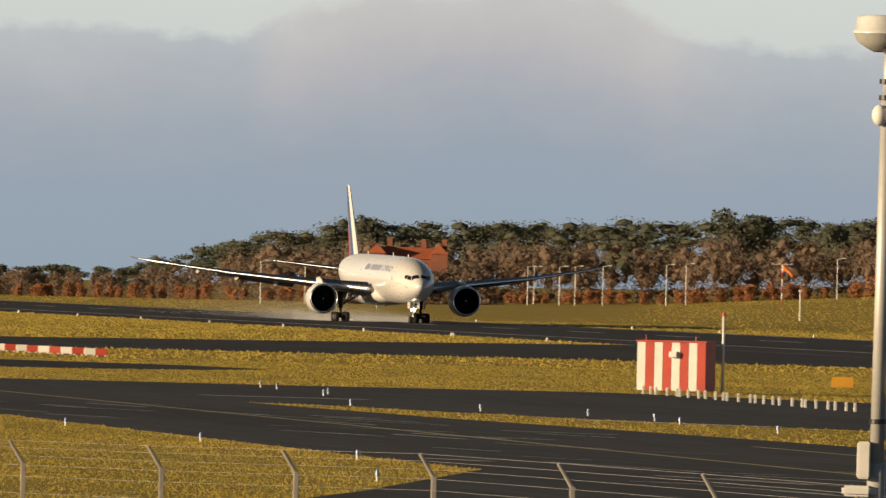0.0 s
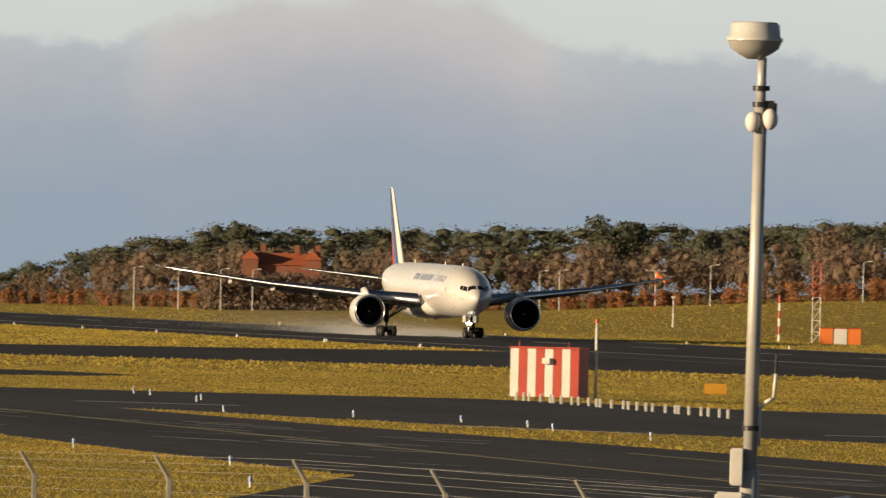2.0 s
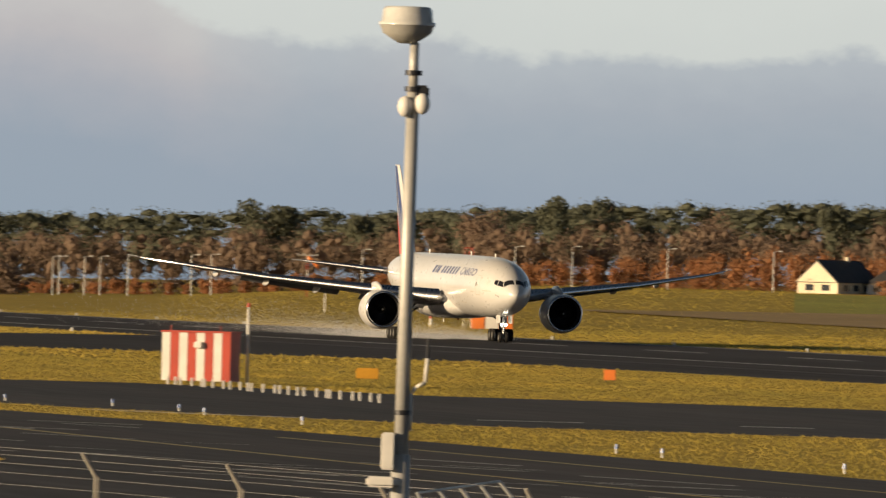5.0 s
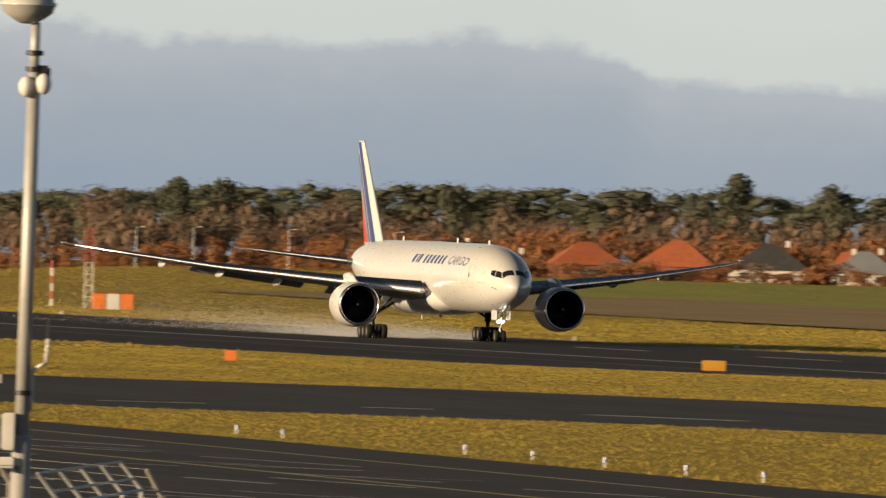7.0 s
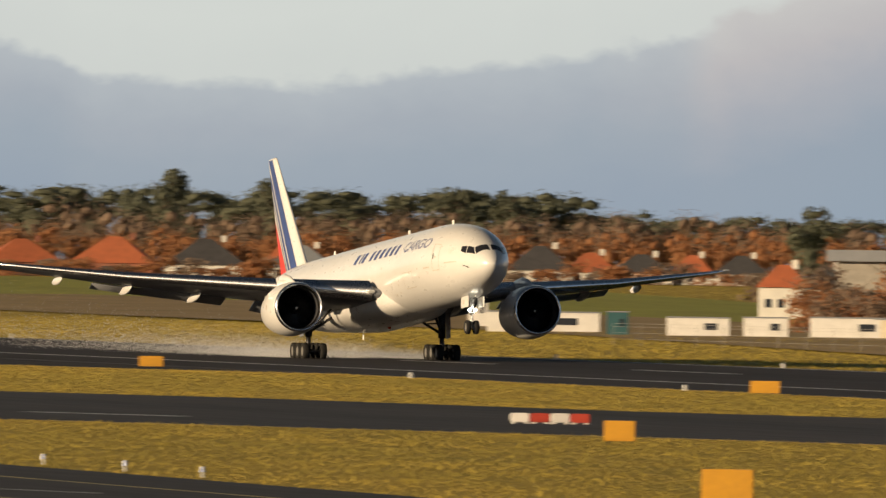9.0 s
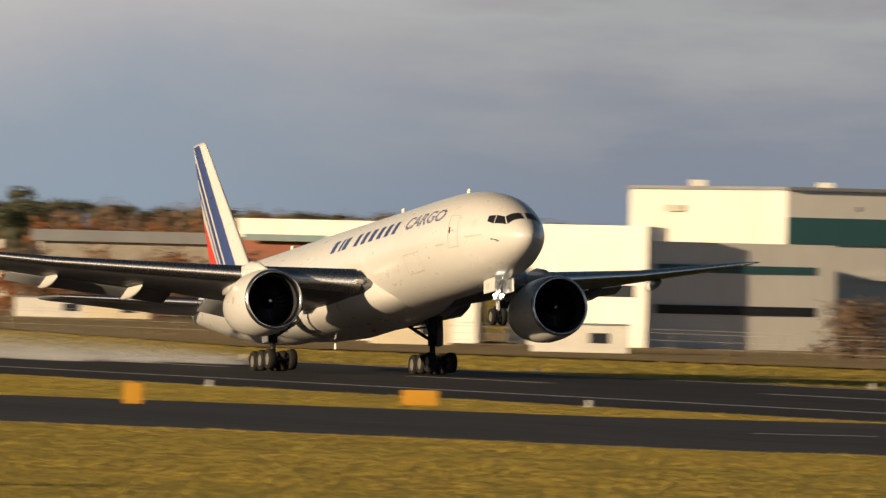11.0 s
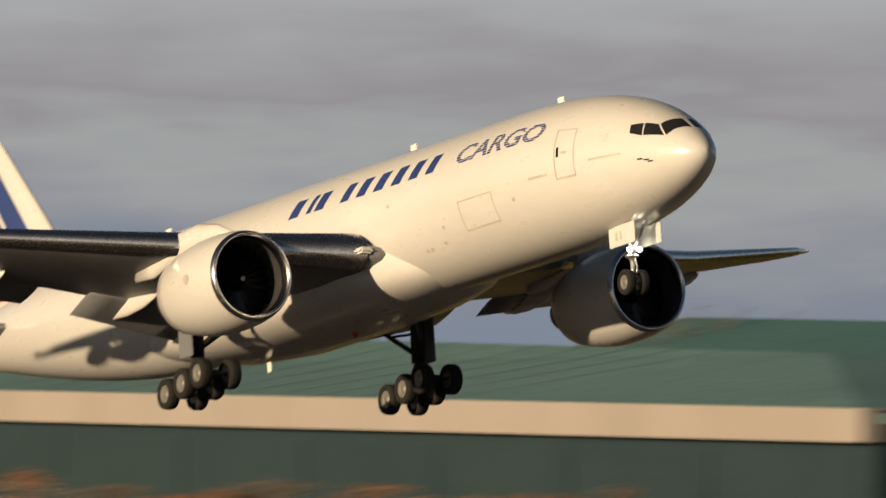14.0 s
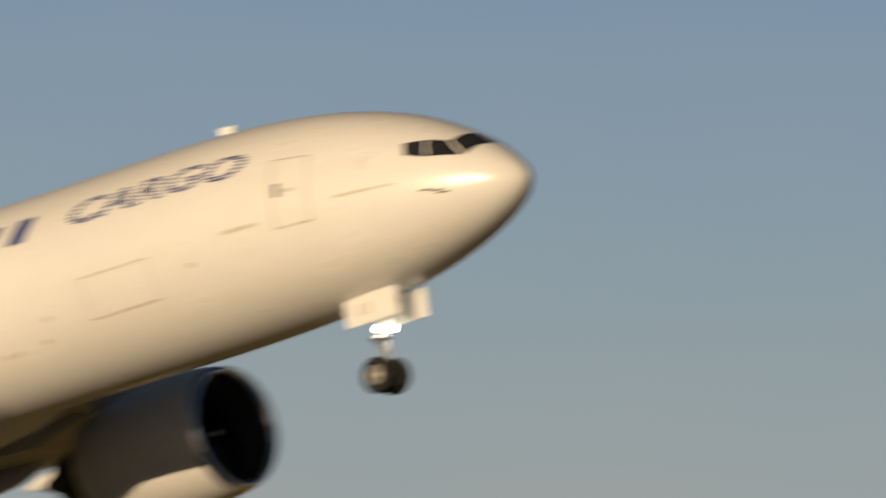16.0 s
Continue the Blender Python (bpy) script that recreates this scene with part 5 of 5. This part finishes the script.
    prism(bm, [(xa, Y2), (xb, Y2), (xb, Y2 + 30), (xa, Y2 + 30)], 0, 10.2)
    part("wall", bm, M_TEAL, S)
    bm = bmesh.new()
    vs = [bm.verts.new(p) for p in ((xa - 1, Y2 - 1, 10.2), (xb + 1, Y2 - 1, 10.2), (xb - 6, Y2 + 15, 14.2), (xa + 1, Y2 + 15, 14.6), (xb + 1, Y2 + 31, 10.2), (xa - 1, Y2 + 31, 10.2))]
    for f in ((0, 1, 2, 3), (3, 2, 4, 5), (1, 4, 2), (0, 3, 5), (0, 5, 4, 1)):
        bm.faces.new([vs[i] for i in f])
    part("roof", bm, M_TEALSHEET, S)
    K = building("workshop", "small teal workshop with a pale shallow roof", "building")
    Y3 = 400.0
    xa, xb = -Y3 * math.tan(radians(57.5)), -Y3 * math.tan(radians(55.4))
    bm = bmesh.new()
    prism(bm, [(xa, Y3), (xb, Y3), (xb, Y3 + 22), (xa, Y3 + 22)], 0, 6.1)
    part("wall", bm, M_TEAL, K)
    bm = bmesh.new()
    vs = [bm.verts.new(p) for p in ((xa - .5, Y3 - .6, 6.2), (xb + .5, Y3 - .6, 6.2), (xb + .5, Y3 + 22.6, 6.2), (xa - .5, Y3 + 22.6, 6.2), (xa - .5, Y3 + 11, 8.2), (xb + .5, Y3 + 11, 8.2))]
    for f in ((0, 1, 5, 4), (2, 3, 4, 5), (1, 2, 5), (3, 0, 4), (3, 2, 1, 0)):
        bm.faces.new([vs[i] for i in f])
    part("roof", bm, M_TEALROOF, K)
    for b, d, w, hh, mat, lab in ((72.28, 1350, 5, 2.2, M_BOXWHITE, "white cabin"), (71.88, 1350, 9, 2.3, M_BOXWHITE, "long white cabin"), (71.6, 1350, 8, 2.2, M_CREAM, "cream cabin"), (73.33, 1400, 13, 2.3, M_BOXWHITE, "long white cabin"), (72.98, 1350, 2.4, 2.6, M_TEAL, "teal box"), (72.6, 1350, 7, 2.1, M_BOXWHITE, "white cabin"),
                                  (70.84, 1100, 4.6, 3.4, M_ORANGE, "red container"), (70.58, 1100, 4.6, 3.2, M_BOXRED, "dark red container"), (66.54, 900, 2.6, 1.6, M_BOXRED, "red skip"), (73.64, 1500, 2.4, 4.6, M_BOXWHITE, "white and blue kiosk"), (66.9, 905, 4, 1.7, M_CREAM, "pale shed"), (65.9, 840, 1.2, 2.2, M_CONC, "grey cabinet"), (69.4, 1000, 8, 2.4, M_BOXWHITE, "white cabin"), (70.2, 1050, 7, 2.6, M_CREAM, "cream cabin")):
        x, y = polar(b, d)
        t = thing("site_cabin", lab + " standing on the ground by the airfield fence", "cabin", pose(x, y, ground_z(x, y), 0, 0, b), "cabins")
        bm = bmesh.new()
        box(bm, 0, 0, hh / 2, w, 2.6, hh, .06)
        part("body", bm, mat, t)
        bm = bmesh.new()
        box(bm, 0, 0, hh + .06, w + .2, 2.8, .14, .03)
        part("roof", bm, M_GREYROOF, t)
        bm = bmesh.new()
        box(bm, w * .2, -1.32, hh * .55, w * .2, .06, hh * .35)
        part("window", bm, M_PANE, t)


# ---------- airfield furniture ----------
def build_lamp_post():
    x, y = polar(78.453, 150)
    t = thing("lamp_post", "tall galvanised lamp post with a bowl lamp and a camera dome", "lamp post", pose(x, y, 0, 0, .5, 78.4))
    bm = bmesh.new()
    rod(bm, (0, 0, 0), (0, 0, 4.9), .125, .115, 20)
    rod(bm, (0, 0, 4.9), (0, 0, 9.4), .088, .078, 20)
    rod(bm, (0, 0, 9.4), (0, 0, 10.0), .06, .055, 16)
    part("pole", bm, M_GALV, t, "", True)
    for z in (9.62, 9.42, 5.42):
        bm = bmesh.new()
        rod(bm, (0, 0, z - .03), (0, 0, z + .03), .105, .105, 16)
        part("band", bm, M_DARK, t)
    head = thing_part("lamp_head", t, (-.10, 0, 9.98))
    vs, fs = lathe([(0, .02), (0, .09), (.06, .20), (.13, .30), (.21, .33), (.225, .345)], 32, "Z")
    mesh_ob("bowl", vs, fs, M_GALV, head, "weathered lamp bowl", True)
    vs, fs = lathe([(.225, .35), (.26, .35), (.27, .32), (.42, .305), (.455, .27), (.46, .01)], 32, "Z")
    mesh_ob("canopy", vs, fs, M_LAMPGLASS, head, "pale ribbed canopy", True)
    for dx, dz in ((-.09, 9.26), (.12, 9.30)):
        bm = bmesh.new()
        bmesh.ops.create_uvsphere(bm, u_segments=16, v_segments=10, radius=.12)
        bmesh.ops.transform(bm, matrix=Matrix.Translation((dx, -.1, dz - .06)) @ Matrix.Diagonal((.8, .8, 1.1, 1)), verts=bm.verts[:])
        part("camera_dome", bm, M_BOXWHITE, t, "white camera housing", True)
    bm = bmesh.new()
    box(bm, .10, 0, 9.32, .2, .14, .3, .03)
    part("bracket", bm, M_DARK, t)
    bm = bmesh.new()
    box(bm, -.16, -.12, 4.94, .17, .22, .46, .02)
    part("junction_box", bm, M_BOXWHITE, t, "pale junction box")
    bm = bmesh.new()
    box(bm, -.24, -.2, 4.56, .36, .34, .13, .03)
    box(bm, -.08, -.1, 4.56, .2, .08, .08, .01)
    part("floodlight", bm, M_BOXWHITE, t, "pale floodlight")
    bm = bmesh.new()
    rod(bm, (.10, 0, 5.2), (.10, 0, 5.66), .022)
    rod(bm, (.10, 0, 5.66), (.16, 0, 5.74), .022)
    rod(bm, (.16, 0, 5.74), (.27, 0, 5.80), .022)
    rod(bm, (.27, 0, 5.80), (.29, 0, 6.10), .022)
    part("antenna_arm", bm, M_BOXWHITE, t, "white cranked pipe", True)
    bm = bmesh.new()
    rod(bm, (.29, 0, 6.10), (.295, 0, 6.35), .02)
    part("antenna_tip", bm, M_DARK, t)


def build_fence():
    f = thing("perimeter_fence", "wire fence on cranked concrete posts", "fence")
    pts = [(-330, 36.2), (-325.3, 39.1), (-320.6, 42.0), (-315.6, 45.0), (-313.2, 48.2), (-310.5, 51.4), (-299, 53.0), (-287, 54.4), (-275, 55.6), (-263, 56.6)]
    ends = []
    for k, (x, y) in enumerate(pts):
        bm = bmesh.new()
        box(bm, x, y + .43, .9, .13, .13, 1.86, .015)
        rod(bm, (x, y + .43, 1.78), (x + .15, y + .03, 2.40), .06, .05, 8)
        part("post", bm, M_CONC, f, "cranked concrete post")
        ends.append(Vector((x, y + .43, 0)))
    for a, b in zip(ends, ends[1:]):
        for z in (.5, 1.0, 1.45, 1.75):
            bm = bmesh.new()
            rod(bm, a + Vector((0, 0, z)), b + Vector((0, 0, z)), .0035, .0035, 5)
            part("wire", bm, M_GALV, f)
        for s in (.35, .7, 1.0):
            o = Vector((.15 * s, -.36 * s, 1.78 + .62 * s))
            bm = bmesh.new()
            rod(bm, a + o, b + o, .0035, .0035, 5)
            part("barbed_wire", bm, M_GALV, f)
    g = thing("fence_gate", "grey steel mesh gate in the fence", "gate", pose(0, .3, 0))
    for k in range(5):
        x, y = -258 - 4.2 * k, 53.4 + 1.35 * k
        bm = bmesh.new()
        rod(bm, (x, y, 0), (x, y, 1.7), .05, .05, 8)
        rod(bm, (x, y, 1.7), (x + .1, y - .55, 2.35), .05, .04, 8)
        part("gate_post", bm, M_GALV, g)
    for z in (.6, 1.2, 1.7):
        bm = bmesh.new()
        rod(bm, (-258, 53.4, z), (-274.8, 58.8, z), .035, .035, 8)
        part("rail", bm, M_GALV, g)
    for s in (.4, 1.0):
        bm = bmesh.new()
        rod(bm, (-258 + .1 * s, 53.4 - .55 * s, 1.7 + .65 * s), (-274.8 + .1 * s, 58.8 - .55 * s, 1.7 + .65 * s), .03, .03, 8)
        part("rail", bm, M_GALV, g)


def build_localizer():
    x0, y0, x1, y1 = -723.3, 133.0, -721.4, 137.1
    t = thing("equipment_cabin", "red and white striped equipment cabin on the grass", "cabin", pose((x0 + x1) / 2, (y0 + y1) / 2, 0, 0, 0, math.degrees(math.atan2(y1 - y0, x1 - x0))), "")
    w, hh = 4.3, 2.95
    n = 8
    for k in range(n):
        bm = bmesh.new()
        box(bm, -w / 2 + w * (k + .5) / n, 1.0, .15 + hh / 2, w / n - .01, 2.4, hh - (.0 if k % 2 else .02), .015)
        part("wall_panel", bm, M_BOXRED if k % 2 else M_BOXWHITE, t, "red painted panel" if k % 2 else "white painted panel")
    bm = bmesh.new()
    box(bm, 0, 1.0, hh + .19, w + .12, 2.6, .10, .02)
    part("roof", bm, M_BOXRED, t, "red flat roof")
    bm = bmesh.new()
    box(bm, .15, -.35, 2.35, .5, .3, .35, .03)
    part("wall_unit", bm, M_BOXWHITE, t)
    for u in (-1.9, 1.2):
        bm = bmesh.new()
        rod(bm, (u, 1, hh + .2), (u, 1, hh + .55), .03)
        part("obstacle_light", bm, M_BOXRED, t)
    m = thing("mast", "thin white mast with a red tip", "mast", pose(-722.5, 138.2, 0))
    bm = bmesh.new()
    rod(bm, (0, 0, 0), (0, 0, 4.7), .10, .08, 10)
    part("pole", bm, M_BOXWHITE, m, "", True)
    bm = bmesh.new()
    rod(bm, (0, 0, 4.7), (0, 0, 4.95), .12, .10, 10)
    part("cap", bm, M_BOXRED, m)
    post = thing("marker_post", "short white marker post in the grass", "post", pose(-713.7, 131.7, 0), "marker posts")
    bm = bmesh.new()
    box(bm, 0, 0, .26, .14, .14, .52, .02)
    part("stake", bm, M_BOXWHITE, post)
    for k in range(1, 26):
        u = k / 25
        copy_thing(post, pose(-713.7 + 75 * u + 3 * math.sin(k * 2.1) * .2, 131.7 - 2.3 * u + .1 * math.sin(k * 5), 0))


def sign(x, y, w, hh, mat, label, bearing, legs=True):
    t = thing("airfield_sign", label, "sign", pose(x, y, 0, 0, 0, bearing), "airfield signs")
    bm = bmesh.new()
    box(bm, 0, 0, hh / 2 + .12, w, w * .42, hh, .03)
    part("case", bm, mat, t)
    for u in (-.35, .35):
        bm = bmesh.new()
        box(bm, u * w, 0, .07, .08, .08, .14)
        part("leg", bm, M_DARK, t)


def build_airfield_things():
    y = "yellow box sign low on the grass"
    sign(-768, 154.8, 1.45, .68, M_YELLOW, y, 78.6)
    sign(-798, 177.5, .8, .70, M_ORANGE, "orange and white marker box on the grass", 77.5)
    sign(-811, 214.6, 1.65, .72, M_YELLOW, y, 75.2)
    sign(-681, 217.6, 1.75, .72, M_YELLOW, y, 72.3)
    sign(-550, 184, .95, 1.0, M_YELLOW, "tall orange marker box on the grass", 71.5)
    sign(-482, 147.7, 1.3, .85, M_YELLOW, y, 72.9)
    sign(-357, 112.9, 1.6, 1.0, M_YELLOW, "large orange-yellow box sign on the grass", 72.4)
    sign(-565, 204, 1.8, .75, M_YELLOW, y, 70.1)
    sign(-640, 283.5, 1.7, .72, M_YELLOW, y, 67.0)
    sign(-430, 284, 1.6, .72, M_YELLOW, y, 60.0)
    for (x0, y0), (x1, y1), n, size in (((-956, 124.0), (-916, 127.5), 10, (.95, .5)), ((-541.2, 160.5), (-540.2, 164.1), 4, (.9, .42))):
        for k in range(n):
            u = (k + .5) / n
            t = thing("barrier_board", "white barrier board lying at the taxiway edge" if k % 2 == 0 else "red barrier board lying at the taxiway edge", "barrier", pose(x0 + (x1 - x0) * u, y0 + (y1 - y0) * u, 0, 0, 0, 75 + 6 * math.sin(k)), "barrier boards")
            bm = bmesh.new()
            box(bm, 0, 0, size[1] / 2 + .1, size[0], .22, size[1], .05)
            part("board", bm, M_BOXWHITE if k % 2 == 0 else M_BOXRED, t)
            for u2 in (-.3, .3):
                bm = bmesh.new()
                box(bm, u2, 0, .05, .18, .4, .1, .02)
                part("foot", bm, M_BOXWHITE, t)
    light = thing("taxiway_light", "small blue-topped taxiway edge light on a grey stem", "light", pose(-477.7, 106.6, 0), "taxiway lights")
    bm = bmesh.new()
    rod(bm, (0, 0, 0), (0, 0, .20), .05, .04, 10)
    part("stem", bm, M_GALV, light)
    bm = bmesh.new()
    rod(bm, (0, 0, .19), (0, 0, .38), .075, .055, 12)
    part("lens", bm, M_BLUECAP, light, "blue lens")
    for x, yy in ((-439.9, 106.9), (-429.4, 106.9), (-418.4, 106.8), (-406.2, 106.6), (-395.5, 106.5), (-469.3, 106.6), (-544.6, 106.8), (-570, 107), (-582, 108), (-597, 107.4), (-621, 99.2), (-525.7, 71.4), (-486.5, 71.6), (-448.2, 71.9), (-404, 65.5), (-560, 71), (-600, 71), (-640, 71), (-666.9, 105), (-676.7, 106.8), (-697, 107), (-706, 107.4), (-609.1, 104)):
        copy_thing(light, pose(x, yy, 0))
    lamp = thing("runway_light", "small pale runway edge light", "light", pose(-1298, 218.5, 0), "runway lights")
    bm = bmesh.new()
    rod(bm, (0, 0, 0), (0, 0, .2), .16, .12, 10)
    part("base", bm, M_GALV, lamp)
    bm = bmesh.new()
    rod(bm, (0, 0, .2), (0, 0, .38), .13, .10, 10)
    part("lens", bm, M_LAMPGLASS, lamp)
    for k in range(34):
        x = -1720 + k * 60
        for yy in (218.6, 282.6):
            if not (yy < 250 and (-1200 < x < -780 or -545 < x < -425)):
                copy_thing(lamp, pose(x, yy, 0))
    # windsock
    x, yy = polar(78.9, 2200)
    g = ground_z(x, yy)
    t = thing("windsock", "orange windsock on a red and white mast", "windsock", pose(x, yy, g, 0, 0, 78.9))
    for k in range(6):
        bm = bmesh.new()
        rod(bm, (0, 0, k * 1.25), (0, 0, (k + 1) * 1.25), .11, .11, 10)
        part("mast_band", bm, M_BOXRED if k % 2 == 0 else M_BOXWHITE, t)
    bm = bmesh.new()
    box(bm, 0, 0, 7.6, 3.8, .1, .12)
    for u in (-1.7, -.6, .6, 1.7):
        box(bm, u, 0, 7.78, .3, .3, .24)
    part("light_bar", bm, M_GALV, t)
    secs = []
    for k in range(7):
        u = k / 6
        r = .55 - .28 * u
        cx, cz = .1 + 1.9 * u, 6.9 - 1.5 * u * u
        secs.append([(cx + r * .5 * math.sin(a) * u, r * math.cos(a), cz + r * math.sin(a)) for a in (2 * math.pi * j / 14 for j in range(14))])
    vs, fs = loft(secs)
    mesh_ob("sock", vs, fs, M_SOCK, t, "drooping orange cloth sock", True)
    # lattice mast and its blocks
    t = thing("lattice_mast", "red and white steel lattice mast", "mast", pose(-1514, 318, 0, 0, 0, 78))
    for k in range(7):
        z0, z1 = k * 1.46, (k + 1) * 1.46
        bm = bmesh.new()
        for sx in (-.5, .5):
            for sy in (-.5, .5):
                rod(bm, (sx, sy, z0), (sx, sy, z1), .07, .07, 6)
        for s in (-.5, .5):
            rod(bm, (-.5, s, z0), (.5, s, z1), .045, .045, 5)
            rod(bm, (s, -.5, z0), (s, .5, z1), .045, .045, 5)
            rod(bm, (-.5, s, z1), (.5, s, z1), .05, .05, 5)
        part("mast_section", bm, M_BOXWHITE if k < 4 else M_BOXRED, t, "white lattice section" if k < 4 else "red lattice section")
    t = thing("striped_pole", "red and white banded pole", "pole", pose(-1539, 318.4, 0))
    for k in range(6):
        bm = bmesh.new()
        rod(bm, (0, 0, k), (0, 0, k + 1), .2, .18, 10)
        part("band", bm, M_BOXRED if k % 2 else M_BOXWHITE, t)
    for k in range(3):
        t = thing("equipment_box", "red equipment box beside the lattice mast" if k != 1 else "white equipment box beside the lattice mast", "box", pose(-1497 + (k - 1) * .3, 317.6 + (k - 1) * 1.75, 0, 0, 0, 78), "equipment boxes")
        bm = bmesh.new()
        box(bm, 0, 0, 1.0, 1.7, 1.7, 2.0, .05)
        part("body", bm, M_BOXWHITE if k == 1 else M_ORANGE, t)
        bm = bmesh.new()
        box(bm, 0, 0, 2.05, 1.8, 1.8, .1, .02)
        part("lid", bm, M_BOXRED, t)
    t = thing("mast", "slim pale mast on the grass beyond the runway", "mast", pose(-1790, 354, ground_z(-1790, 354)))
    bm = bmesh.new()
    rod(bm, (0, 0, 0), (0, 0, 4.6), .12, .10, 8)
    box(bm, 0, 0, 4.5, .5, .5, .4, .05)
    part("pole", bm, M_BOXWHITE, t)
    # street lamps along the far road
    x, yy = polar(80.1, 2380)
    sl = thing("street_lamp", "grey street lamp along the far road", "street lamp", pose(x, yy, ground_z(x, yy), 0, 0, 80), "street lamps")
    bm = bmesh.new()
    rod(bm, (0, 0, 0), (0, 0, 8), .13, .09, 8)
    rod(bm, (0, 0, 8), (1.0, 0, 8.2), .07, .06, 6)
    part("column", bm, M_GALV, sl)
    bm = bmesh.new()
    box(bm, 1.3, 0, 8.2, .8, .35, .2, .05)
    part("lantern", bm, M_LAMPGLASS, sl)
    for b, dd in ((79.95, 2380), (79.876, 2370), (79.745, 2360), (80.07, 2420), (79.446, 2390), (79.353, 2400), (78.64, 2400), (81.36, 2300), (81.15, 2350), (80.8, 2340), (80.95, 2360), (77.92, 2390), (77.65, 2400), (77.2, 2400), (76.7, 2400)):
        x, yy = polar(b, dd)
        copy_thing(sl, pose(x, yy, ground_z(x, yy), 0, 0, b))
    # low wire fence behind the runway
    f = thing("boundary_fence", "low grey wire fence beyond the runway", "fence")
    prev = None
    for k in range(90):
        b = 73.0 - k * .13
        d = 1180 - (73.0 - b) * 42
        x, yy = polar(b, d)
        bm = bmesh.new()
        rod(bm, (x, yy, -.2), (x, yy, 2.0), .035, .03, 6)
        part("post", bm, M_CONC, f)
        if prev:
            for z in (.6, 1.2, 1.8, 2.1):
                bm = bmesh.new()
                rod(bm, (*prev, z), (x, yy, z), .009, .009, 4)
                part("wire", bm, M_GALV, f)
        prev = (x, yy)


def build_spray():
    """Fine droplets thrown up behind the main wheels, thinning out backwards and upwards."""
    t = thing("wheel_spray", "thin pale mist thrown up behind the wheels", "spray")
    rng = np.random.default_rng(21)
    for gy, n, reach in ((-5.4, 42000, 24), (5.4, 42000, 24), (0, 34000, 42)):
        back = rng.exponential(reach, n)
        grow = .32 + .012 * back
        c = np.stack([-4 - back, gy + rng.normal(size=n) * (1.0 + .035 * back), .05 + np.abs(rng.normal(size=n)) * grow], 1)
        d = rng.normal(size=(n, 3, 3)) * (.017 + .0001 * back)[:, None, None]
        v = (c[:, None, :] + d).reshape(-1, 3)
        v[:, 2] = np.maximum(v[:, 2], .06)
        tagged(mesh_ob("mist", v, np.arange(n * 3).reshape(-1, 3), M_SPRAY, t), kind="stuff")
    return t


spray = build_spray()
build_woods()
build_trees()
build_houses()
build_hangars()
build_lamp_post()
build_fence()
build_localizer()
build_airfield_things()


# ---------- what moves ----------
def motions():
    walk(aircraft, [(t, pose(x, CENTRE + dy, z, -r, -p, 0)) for t, (x, z, p, dy, r) in zip(TICKS, PATH)])
    walk(spray, [(t, pose(x if t < 10.6 else -765 + 3 * (t - 10.6), CENTRE, 0)) for t, (x, z, p, dy, r) in zip(TICKS, PATH)])
    lift = lambda t: smooth_step(t, 7.5, 12.0)
    for wing, side, piv in wings:
        walk(wing, [(t, pose(*piv, side * 2.3 * lift(t), 0, 0)) for t, *_ in FLIGHT])
    for truck, place in trucks:
        walk(truck, [(t, pose(*place, 0, p * (1 - smooth_step(t, 10.7, 11.6)) - 8.5 * smooth_step(t, 10.7, 11.6), 0)) for t, x, z, p, *_ in FLIGHT])


motions()
